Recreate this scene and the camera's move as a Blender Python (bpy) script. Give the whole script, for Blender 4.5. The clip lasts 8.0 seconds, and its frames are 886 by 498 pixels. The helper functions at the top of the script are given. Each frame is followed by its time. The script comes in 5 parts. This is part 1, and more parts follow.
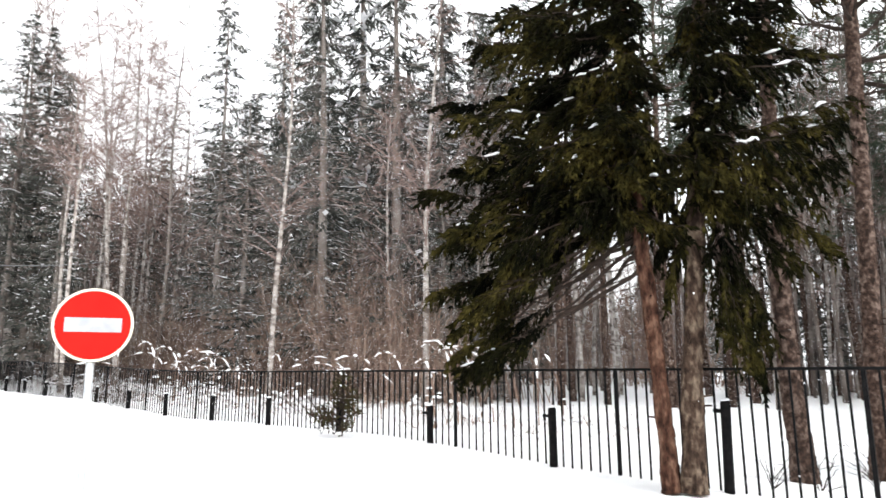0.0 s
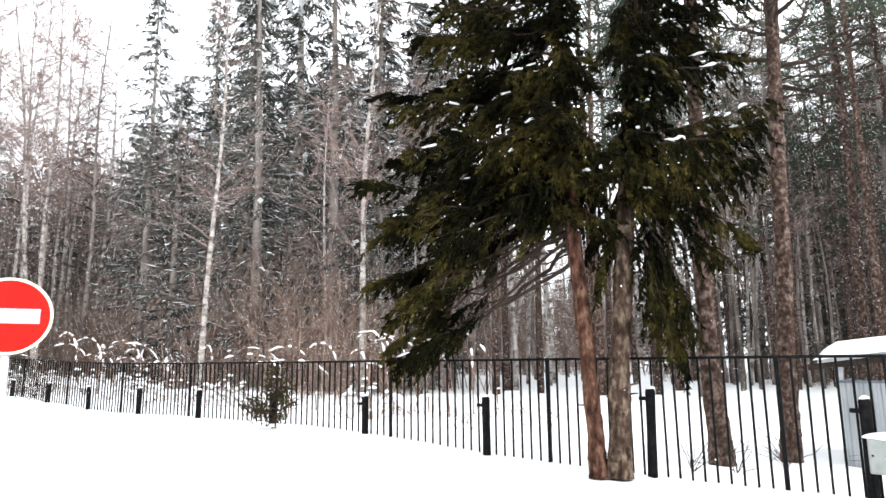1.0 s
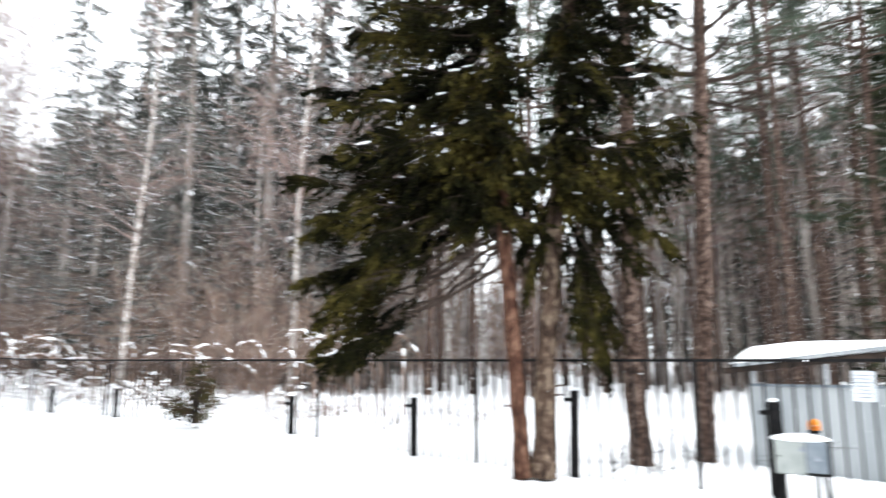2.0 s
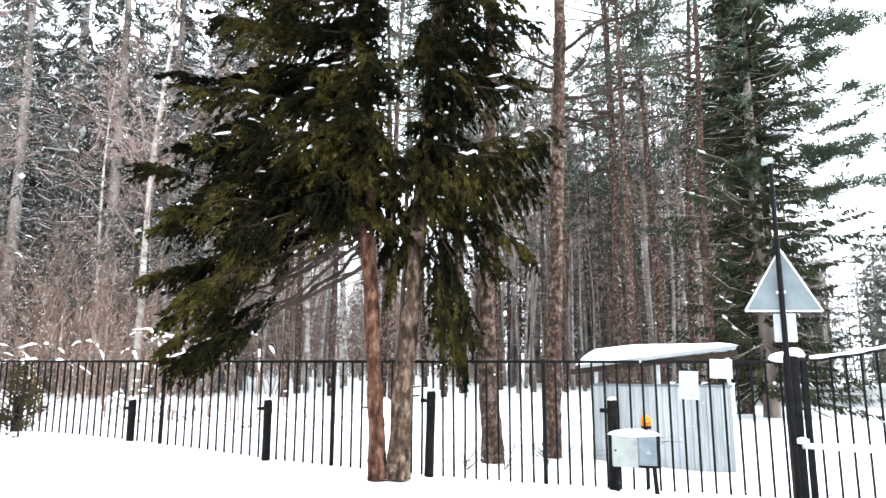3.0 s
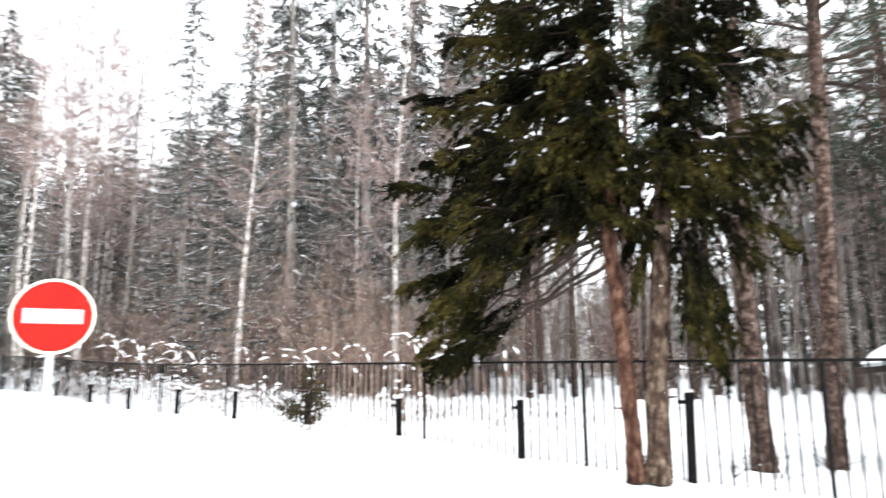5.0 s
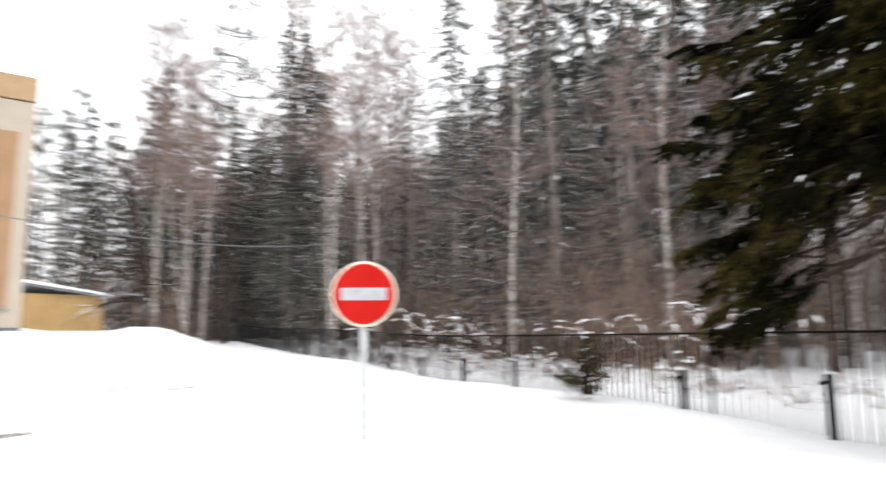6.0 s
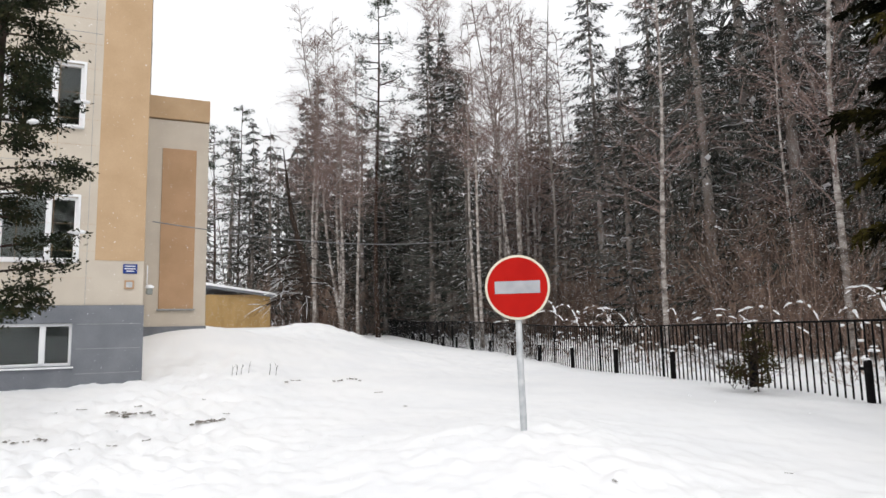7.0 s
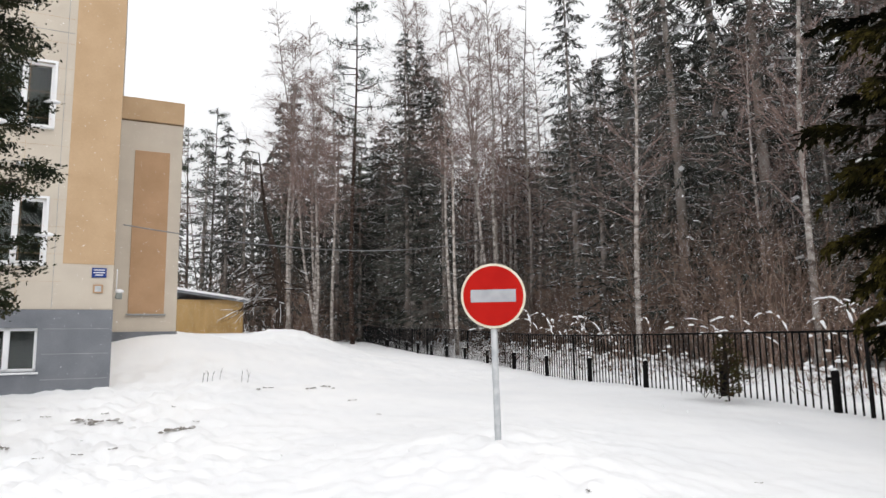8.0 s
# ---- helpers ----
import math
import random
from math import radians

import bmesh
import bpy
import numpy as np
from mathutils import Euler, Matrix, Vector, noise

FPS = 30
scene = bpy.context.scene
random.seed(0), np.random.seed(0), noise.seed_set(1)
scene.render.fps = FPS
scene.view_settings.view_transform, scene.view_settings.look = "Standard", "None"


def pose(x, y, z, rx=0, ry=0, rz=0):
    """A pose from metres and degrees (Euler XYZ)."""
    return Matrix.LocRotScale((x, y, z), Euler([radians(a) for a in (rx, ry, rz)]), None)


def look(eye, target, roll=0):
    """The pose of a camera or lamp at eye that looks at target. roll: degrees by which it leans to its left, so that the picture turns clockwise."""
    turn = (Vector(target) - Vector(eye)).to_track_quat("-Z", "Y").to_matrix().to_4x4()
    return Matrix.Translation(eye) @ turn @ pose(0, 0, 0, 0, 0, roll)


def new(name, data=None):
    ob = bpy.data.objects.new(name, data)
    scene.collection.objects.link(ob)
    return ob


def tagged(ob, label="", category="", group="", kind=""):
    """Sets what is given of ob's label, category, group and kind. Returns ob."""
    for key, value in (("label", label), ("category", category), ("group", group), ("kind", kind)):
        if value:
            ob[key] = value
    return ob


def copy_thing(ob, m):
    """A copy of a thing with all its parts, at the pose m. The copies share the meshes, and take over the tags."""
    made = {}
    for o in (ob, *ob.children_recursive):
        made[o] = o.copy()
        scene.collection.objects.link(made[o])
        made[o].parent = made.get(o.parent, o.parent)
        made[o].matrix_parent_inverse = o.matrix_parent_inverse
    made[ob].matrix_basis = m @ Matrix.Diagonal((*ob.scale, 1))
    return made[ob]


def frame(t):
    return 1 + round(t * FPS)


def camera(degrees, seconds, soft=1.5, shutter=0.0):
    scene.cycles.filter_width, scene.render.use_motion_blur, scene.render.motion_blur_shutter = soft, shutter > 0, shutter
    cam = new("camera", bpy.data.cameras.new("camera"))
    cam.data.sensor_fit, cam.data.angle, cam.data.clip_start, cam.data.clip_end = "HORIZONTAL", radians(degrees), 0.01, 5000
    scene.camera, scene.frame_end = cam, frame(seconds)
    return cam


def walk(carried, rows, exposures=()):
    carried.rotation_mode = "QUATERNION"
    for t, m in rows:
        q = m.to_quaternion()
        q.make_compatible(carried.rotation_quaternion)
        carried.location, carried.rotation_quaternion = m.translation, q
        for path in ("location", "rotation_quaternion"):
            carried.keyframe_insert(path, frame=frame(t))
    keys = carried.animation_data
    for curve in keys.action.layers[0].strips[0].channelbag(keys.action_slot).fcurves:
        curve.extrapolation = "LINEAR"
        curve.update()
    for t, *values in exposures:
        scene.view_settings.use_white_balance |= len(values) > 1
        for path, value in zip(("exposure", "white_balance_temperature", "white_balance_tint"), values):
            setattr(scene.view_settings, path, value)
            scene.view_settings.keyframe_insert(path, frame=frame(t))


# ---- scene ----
cam = camera(67.78, 8.0, soft=1.5, shutter=0.6)
PATH = [  # seconds, place, pitch, roll, yaw
    (0.0, -0.000, 0.000, 1.500, 10.55, 0.24, -0.00),
    (0.5, 0.029, -0.007, 1.509, 9.90, 0.76, -2.29),
    (1.0, 0.019, -0.026, 1.509, 9.66, 0.58, -5.40),
    (1.5, 0.043, -0.012, 1.517, 9.60, 0.70, -5.56),
    (2.0, 0.110, 0.008, 1.501, 9.69, -0.09, -10.96),
    (2.2, 0.129, -0.007, 1.505, 9.51, -0.38, -15.59),
    (3.3, 0.134, 0.035, 1.493, 10.19, 0.20, -23.28),
    (3.5, 0.134, 0.031, 1.492, 10.50, 0.59, -23.21),
    (4.0, 0.112, 0.028, 1.501, 10.29, 0.68, -20.68),
    (4.5, 0.088, 0.017, 1.498, 9.64, 0.27, -10.80),
    (4.7, 0.057, 0.010, 1.495, 10.11, 0.51, -7.00),
    (5.8, -0.124, 0.030, 1.483, 8.20, -0.20, 13.09),
    (6.0, -0.117, -0.002, 1.484, 7.66, 0.45, 20.17),
    (6.2, -0.140, -0.044, 1.492, 8.40, 0.50, 25.80),
    (6.5, -0.182, -0.091, 1.504, 8.16, 1.66, 31.40),
    (6.8, -0.180, -0.115, 1.497, 7.85, 1.40, 32.82),
    (7.0, -0.177, -0.127, 1.492, 7.17, 1.31, 32.62),
    (7.5, -0.196, -0.111, 1.498, 7.71, 1.37, 31.42),
    (8.0, -0.194, -0.111, 1.505, 7.73, 0.90, 30.44),
]
walk(cam, [(t, pose(x, y, z, 90 + pitch, roll, yaw)) for t, x, y, z, pitch, roll, yaw in PATH], [(0.0, 0.78, 6450, 9), (0.5, 0.95, 6350, 8), (1.5, 1.05, 6250, 8), (2.2, 1.25, 6150, 7), (3.3, 1.5, 6050, 6), (4.7, 1.45, 6150, 7), (5.8, 0.6, 6500, 10), (6.4, -0.15, 6500, 10), (7.0, -0.34, 6500, 10), (8.0, -0.34, 6500, 10)])

# ---- light ----
SUN_EL, SUN_AZ = 38.0, 120.0
world = bpy.data.worlds.new("overcast")
scene.world = world
world.use_nodes = True
wn, wl = world.node_tree.nodes, world.node_tree.links
sky = wn.new("ShaderNodeTexSky")
sky.sky_type, sky.sun_disc = "NISHITA", False
sky.sun_elevation, sky.sun_rotation = radians(SUN_EL), radians(SUN_AZ)
sky.dust_density, sky.air_density = 4.0, 1.0
cloud = wn.new("ShaderNodeHueSaturation")  # an even white cloud cover takes the blue out of the sky
cloud.inputs["Saturation"].default_value = 0.12
back = wn["Background"]
back.inputs["Strength"].default_value = 0.14
wl.new(sky.outputs[0], cloud.inputs["Color"])
cover = wn.new("ShaderNodeMix")
cover.data_type = "RGBA"
cover.inputs["Factor"].default_value = 0.85
cover.inputs["B"].default_value = (10.8, 10.9, 11.1, 1)
wl.new(cloud.outputs[0], cover.inputs["A"])
wl.new(cover.outputs["Result"], back.inputs["Color"])
sun = new("sun", bpy.data.lights.new("sun", "SUN"))
sun.data.energy, sun.data.angle, sun.data.color = 1.0, radians(25), (1.0, 0.97, 0.93)
sun.matrix_world = look((0, 0, 30), (0 - math.sin(radians(SUN_AZ)) * 30, -math.cos(radians(SUN_AZ)) * 30, 30 - 30 * math.tan(radians(SUN_EL))))


# ---- materials ----
def material(name, colors, scale=4.0, rough=0.8, bump=0.0, bump_scale=40.0, metal=0.0, stretch=(1, 1, 1), vary=0.0, detail=6.0, spec=0.12, fine=0.0, island=0.0):
    """Noise between two or three base colours at one scale, a second finer grain, bump, and variation from thing to thing."""
    m = bpy.data.materials.new(name)
    m.use_nodes = True
    n, l = m.node_tree.nodes, m.node_tree.links
    p = n["Principled BSDF"]
    p.inputs["Roughness"].default_value, p.inputs["Metallic"].default_value = rough, metal
    p.inputs["Specular IOR Level"].default_value = spec
    co, mp = n.new("ShaderNodeTexCoord"), n.new("ShaderNodeMapping")
    mp.inputs["Scale"].default_value = stretch
    l.new(co.outputs["Object"], mp.inputs["Vector"])
    t = n.new("ShaderNodeTexNoise")
    t.inputs["Scale"].default_value, t.inputs["Detail"].default_value = scale, detail
    l.new(mp.outputs[0], t.inputs["Vector"])
    r = n.new("ShaderNodeValToRGB")
    r.color_ramp.elements[0].position, r.color_ramp.elements[1].position = 0.35, 0.65
    r.color_ramp.elements[0].color, r.color_ramp.elements[1].color = (*colors[0], 1), (*colors[-1], 1)
    if len(colors) > 2:
        r.color_ramp.elements.new(0.5).color = (*colors[1], 1)
    l.new(t.outputs["Fac"], r.inputs[0])
    out = r.outputs[0]
    if fine:
        g = n.new("ShaderNodeTexNoise")
        g.inputs["Scale"].default_value, g.inputs["Detail"].default_value = bump_scale, 3
        l.new(mp.outputs[0], g.inputs["Vector"])
        mr = n.new("ShaderNodeMapRange")
        mr.inputs["From Min"].default_value, mr.inputs["From Max"].default_value = 0.3, 0.7
        mr.inputs["To Min"].default_value, mr.inputs["To Max"].default_value = 1 - fine, 1 + fine
        l.new(g.outputs["Fac"], mr.inputs["Value"])
        hs = n.new("ShaderNodeHueSaturation")
        l.new(mr.outputs[0], hs.inputs["Value"])
        l.new(out, hs.inputs["Color"])
        out = hs.outputs[0]
    if vary:
        ob = n.new("ShaderNodeObjectInfo")
        mr = n.new("ShaderNodeMapRange")
        mr.inputs["To Min"].default_value, mr.inputs["To Max"].default_value = 1 - vary, 1 + vary
        l.new(ob.outputs["Random"], mr.inputs["Value"])
        hs = n.new("ShaderNodeHueSaturation")
        l.new(mr.outputs[0], hs.inputs["Value"])
        l.new(out, hs.inputs["Color"])
        out = hs.outputs[0]
    if island:  # needle sprays vary in lightness: lit tips and dark gaps put into colour
        ge, mr, hs = n.new("ShaderNodeNewGeometry"), n.new("ShaderNodeMapRange"), n.new("ShaderNodeHueSaturation")
        mr.inputs["To Min"].default_value, mr.inputs["To Max"].default_value = 1 - island, 1 + island
        l.new(ge.outputs["Random Per Island"], mr.inputs["Value"])
        l.new(mr.outputs[0], hs.inputs["Value"])
        l.new(out, hs.inputs["Color"])
        out = hs.outputs[0]
    l.new(out, p.inputs["Base Color"])
    if bump:
        b, bn = n.new("ShaderNodeBump"), n.new("ShaderNodeTexNoise")
        bn.inputs["Scale"].default_value, bn.inputs["Detail"].default_value = bump_scale, 5
        l.new(mp.outputs[0], bn.inputs["Vector"])
        b.inputs["Strength"].default_value, b.inputs["Distance"].default_value = bump, 0.02
        l.new(bn.outputs["Fac"], b.inputs["Height"])
        l.new(b.outputs[0], p.inputs["Normal"])
    return m


SNOW = material("snow", [(0.86, 0.865, 0.88), (0.91, 0.91, 0.915)], 0.6, 0.7, 0.25, 9.0)
SNOW_CAP = material("snow_cap", [(0.82, 0.83, 0.85), (0.88, 0.88, 0.89)], 5.0, 0.7, 0.3, 25.0)
# Nearly black green: the crown's self-shading is put into the needle colour.
SHADED_NEEDLES = material("shaded_spruce_needles", [(0.002, 0.0025, 0.001), (0.010, 0.0098, 0.0032), (0.060, 0.049, 0.013)], 1.5, 0.85, fine=0.5, bump_scale=9, spec=0.05, island=0.75)
# Paler and greyer than real needles: haze over distant trees put into colour.
HAZED_NEEDLES = material("hazed_spruce_needles", [(0.026, 0.029, 0.025), (0.060, 0.063, 0.055), (0.13, 0.124, 0.112)], 0.7, 0.85, vary=0.35, fine=0.3, bump_scale=6, spec=0.1)
PINE_NEEDLES = material("pine_needles", [(0.03, 0.045, 0.03), (0.06, 0.075, 0.05)], 1.0, 0.8, vary=0.2)
OLD_NEEDLES = material("sapling_needles", [(0.07, 0.065, 0.018), (0.03, 0.026, 0.012), (0.06, 0.03, 0.018)], 9.0, 0.8)
THUJA = material("conifer_spray", [(0.007, 0.010, 0.006), (0.018, 0.023, 0.010), (0.042, 0.038, 0.018)], 4.0, 0.8)
SPRUCE_BARK = material("spruce_bark", [(0.016, 0.007, 0.005), (0.060, 0.027, 0.017), (0.125, 0.070, 0.047)], 13.0, 0.9, 0.9, 28.0, stretch=(1, 1, 0.45), fine=0.35)
GREY_BARK = material("lichen_bark", [(0.018, 0.011, 0.008), (0.058, 0.037, 0.026), (0.16, 0.12, 0.087)], 12.0, 0.9, 0.9, 26.0, stretch=(1, 1, 0.5), fine=0.35)
PINE_BARK = material("pine_bark", [(0.022, 0.014, 0.011), (0.052, 0.032, 0.024), (0.12, 0.086, 0.07)], 11.0, 0.9, 1.0, 22.0, stretch=(1, 1, 0.8), fine=0.35, vary=0.2)
# Bark of the forest trees lightened too, so its colour carries the haze.
HAZED_BARK = material("hazed_forest_bark", [(0.08, 0.066, 0.057), (0.17, 0.142, 0.125), (0.31, 0.275, 0.25)], 2.0, 0.9, vary=0.3, stretch=(1, 1, 0.3))
BIRCH_BARK = material("birch_bark", [(0.10, 0.08, 0.07), (0.31, 0.275, 0.25), (0.46, 0.42, 0.39)], 3.0, 0.8, stretch=(1, 1, 1.8), vary=0.2)
# Lifted slightly for the same forest haze.
TWIG = material("birch_twigs", [(0.17, 0.115, 0.10), (0.27, 0.20, 0.18)], 3.0, 0.9, vary=0.2)
BRUSH = material("brush_twigs", [(0.105, 0.068, 0.054), (0.205, 0.14, 0.11), (0.33, 0.24, 0.19)], 2.0, 0.9, vary=0.3)
DARK_TWIG = material("dark_twigs", [(0.020, 0.015, 0.012), (0.048, 0.034, 0.027)], 5.0, 0.9)
BLACK = material("black_paint", [(0.004, 0.004, 0.0045), (0.010, 0.0095, 0.0095)], 12.0, 0.6, 0.15, 60.0, spec=0.06)
TARRED = material("tarred_post", [(0.004, 0.004, 0.0045), (0.012, 0.011, 0.011)], 14.0, 0.75, 0.4, 50.0, spec=0.06)
RED = material("red_reflective_film", [(0.37, 0.005, 0.0025), (0.44, 0.008, 0.004)], 3.0, 0.45)
WHITE = material("white_film", [(0.70, 0.71, 0.72), (0.78, 0.78, 0.78)], 6.0, 0.5)
BAR_GREY = material("bar_film", [(0.33, 0.34, 0.36), (0.41, 0.41, 0.43)], 6.0, 0.45)
CREAM = material("rim_film", [(0.62, 0.56, 0.42), (0.72, 0.68, 0.58)], 10.0, 0.5)
GALV = material("galvanised_steel", [(0.42, 0.44, 0.46), (0.58, 0.59, 0.60)], 9.0, 0.5, 0.1, 40.0, metal=0.35)
SIGN_BACK = material("sign_back", [(0.13, 0.155, 0.165), (0.18, 0.205, 0.215)], 5.0, 0.55, metal=0.2)
SHEET = material("corrugated_sheet", [(0.28, 0.30, 0.31), (0.39, 0.405, 0.41)], 2.5, 0.5, 0.1, 30.0, metal=0.3, stretch=(1, 1, 0.3))
BOX_GREY = material("box_paint", [(0.21, 0.225, 0.215), (0.27, 0.285, 0.27)], 6.0, 0.55)
BOX_DARK = material("meter_box_paint", [(0.12, 0.14, 0.16), (0.17, 0.19, 0.21)], 6.0, 0.5)
ORANGE = material("orange_lens", [(0.62, 0.16, 0.01), (0.74, 0.24, 0.02)], 20.0, 0.3)
PAPER = material("notice_paper", [(0.40, 0.42, 0.44), (0.50, 0.52, 0.53)], 8.0, 0.8)
INK = material("grey_print", [(0.16, 0.17, 0.20), (0.26, 0.28, 0.30)], 10.0, 0.8)
BEIGE = material("beige_render", [(0.51, 0.45, 0.38), (0.57, 0.51, 0.43)], 1.2, 0.85, 0.12, 50.0, fine=0.05)
TAN = material("tan_render", [(0.455, 0.315, 0.19), (0.51, 0.36, 0.225)], 1.3, 0.85, 0.12, 50.0, fine=0.05)
TERRACOTTA = material("brown_tan_render", [(0.40, 0.255, 0.15), (0.46, 0.295, 0.18)], 1.3, 0.85, 0.12, 50.0, fine=0.05)
PLINTH = material("grey_plinth_paint", [(0.155, 0.165, 0.185), (0.20, 0.21, 0.23)], 1.6, 0.8, 0.2, 40.0, fine=0.08)
PVC = material("white_window_plastic", [(0.74, 0.75, 0.77), (0.80, 0.80, 0.81)], 4.0, 0.4)
BLUE = material("blue_enamel", [(0.012, 0.035, 0.17), (0.02, 0.05, 0.22)], 6.0, 0.35)
YELLOW_WOOD = material("yellow_boards", [(0.34, 0.22, 0.09), (0.44, 0.29, 0.13)], 2.0, 0.8, 0.2, 30.0, stretch=(1, 1, 0.3))
DIRT = material("dirty_ice", [(0.16, 0.14, 0.12), (0.30, 0.28, 0.26), (0.5, 0.49, 0.48)], 14.0, 0.9, 0.6, 50.0)
CABLE = material("frosted_cable", [(0.17, 0.17, 0.18), (0.26, 0.26, 0.27)], 8.0, 0.6)
CONCRETE = material("weathered_concrete", [(0.26, 0.27, 0.27), (0.36, 0.37, 0.37)], 3.0, 0.9, 0.3, 25.0)
GLASS = bpy.data.materials.new("window_glass")
GLASS.use_nodes = True
gp = GLASS.node_tree.nodes["Principled BSDF"]
gp.inputs["Base Color"].default_value = (0.75, 0.85, 0.82, 1)
gp.inputs["Roughness"].default_value, gp.inputs["Transmission Weight"].default_value, gp.inputs["IOR"].default_value = 0.02, 1.0, 1.45
# The rooms' dimness is put into this dark wall colour.
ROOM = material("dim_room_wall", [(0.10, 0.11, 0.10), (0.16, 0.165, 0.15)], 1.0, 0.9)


# ---- mesh helpers ----
class Shape:
    """Vertices and faces of one mesh."""

    def __init__(self):
        self.v, self.f = [], []

    def add(self, verts, faces):
        k = len(self.v)
        self.v.extend(verts)
        self.f.extend([tuple(k + i for i in q) for q in faces])

    def box(self, c, size, m=None, bevel=0.0):
        hx, hy, hz = (a / 2 for a in size)
        b = min(bevel, hx, hy, hz) if bevel else 0
        if b:  # a chamfered block: 24 corners
            pts, idx = [], {}
            for sx in (-1, 1):
                for sy in (-1, 1):
                    for sz in (-1, 1):
                        for a in range(3):
                            q = [sx * (hx - b), sy * (hy - b), sz * (hz - b)]
                            q[a] = (sx * hx, sy * hy, sz * hz)[a]
                            idx[sx, sy, sz, a] = len(pts)
                            pts.append(q)
            fs = []
            for a in range(3):
                for sg in (-1, 1):
                    o = [i for i in range(3) if i != a]
                    ring = []
                    for p, q in ((-1, -1), (1, -1), (1, 1), (-1, 1)):
                        key = [0, 0, 0]
                        key[a], key[o[0]], key[o[1]] = sg, p, q
                        ring.append(idx[key[0], key[1], key[2], a])
                    fs.append(ring)
            for a in range(3):
                o = [i for i in range(3) if i != a]
                for p in (-1, 1):
                    for q in (-1, 1):
                        key0, key1 = [0, 0, 0], [0, 0, 0]
                        key0[a], key1[a] = -1, 1
                        key0[o[0]] = key1[o[0]] = p
                        key0[o[1]] = key1[o[1]] = q
                        fs.append([idx[(*key0, o[0])], idx[(*key1, o[0])], idx[(*key1, o[1])], idx[(*key0, o[1])]])
            for sx in (-1, 1):
                for sy in (-1, 1):
                    for sz in (-1, 1):
                        fs.append([idx[sx, sy, sz, a] for a in range(3)])
        else:
            pts = [(sx * hx, sy * hy, sz * hz) for sx in (-1, 1) for sy in (-1, 1) for sz in (-1, 1)]
            fs = [(0, 1, 3, 2), (4, 6, 7, 5), (0, 4, 5, 1), (2, 3, 7, 6), (0, 2, 6, 4), (1, 5, 7, 3)]
        out = []
        for q in pts:
            w = (m @ Vector(q)) if m else Vector(q)
            out.append((w.x + c[0], w.y + c[1], w.z + c[2]))
        self.add(out, fs)
        return self

    def tube(self, pts, radii, n=8, rough=0.0, caps=True):
        """A tapered tube along points, its section roughened."""
        P = [Vector(p) for p in pts]
        verts, faces = [], []
        for i, p in enumerate(P):
            d = (P[min(i + 1, len(P) - 1)] - P[max(i - 1, 0)]).normalized()
            a = d.cross(Vector((0.13, 1, 0.07)) if abs(d.y) < 0.9 else Vector((1, 0, 0))).normalized()
            b = d.cross(a)
            for k in range(n):
                t = 2 * math.pi * k / n
                r = radii[i] * (1 + rough * (noise.noise((p.x * 3 + 2 * math.cos(t), p.y * 3 + 2 * math.sin(t), p.z * 2.5))))
                w = p + (a * math.cos(t) + b * math.sin(t)) * r
                verts.append((w.x, w.y, w.z))
        for i in range(len(P) - 1):
            for k in range(n):
                faces.append((i * n + k, i * n + (k + 1) % n, (i + 1) * n + (k + 1) % n, (i + 1) * n + k))
        if caps:
            faces.append(tuple(range(n))[::-1])
            faces.append(tuple((len(P) - 1) * n + k for k in range(n)))
        self.add(verts, faces)
        return self

    def blob(self, c, r, rough=0.2, nu=10, nv=6, turn=0.0):
        """A rounded lump, flatter below."""
        verts, faces = [], []
        for j in range(nv + 1):
            ph = math.pi * j / nv - math.pi / 2
            for k in range(nu):
                t = 2 * math.pi * k / nu
                d = Vector((math.cos(ph) * math.cos(t), math.cos(ph) * math.sin(t), math.sin(ph)))
                q = 1 + rough * noise.noise(d * 1.7 + Vector(c) * 3.1)
                x, y, z = d.x * r[0] * q, d.y * r[1] * q, d.z * r[2] * q * (0.45 if d.z < 0 else 1)
                verts.append((c[0] + x * math.cos(turn) - y * math.sin(turn), c[1] + x * math.sin(turn) + y * math.cos(turn), c[2] + z))
        for j in range(nv):
            for k in range(nu):
                faces.append((j * nu + k, j * nu + (k + 1) % nu, (j + 1) * nu + (k + 1) % nu, (j + 1) * nu + k))
        self.add(verts, faces)
        return self

    def mesh(self, name, smooth=False):
        me = bpy.data.meshes.new(name)
        me.from_pydata(self.v, [], self.f)
        if smooth:
            me.polygons.foreach_set("use_smooth", [True] * len(me.polygons))
        me.update()
        return me


def part(name, shape, mat, parent=None, label="", smooth=False, kind=""):
    me = shape.mesh(name, smooth) if isinstance(shape, Shape) else shape
    if not me.materials:
        me.materials.append(mat)
    ob = new(name, me)
    ob.parent = parent
    return tagged(ob, label, kind=kind)


def thing(name, at=(0, 0, 0), label="", category="", group="", kind="", turn=0.0):
    ob = new(name)
    ob.matrix_world = pose(*at, 0, 0, turn)
    return tagged(ob, label, category, group, kind)


# ---- the lie of the land: s runs along the fence, c across it ----
def smooth(a, b, x):
    t = np.clip((x - a) / (b - a), 0, 1)
    return t * t * (3 - 2 * t)


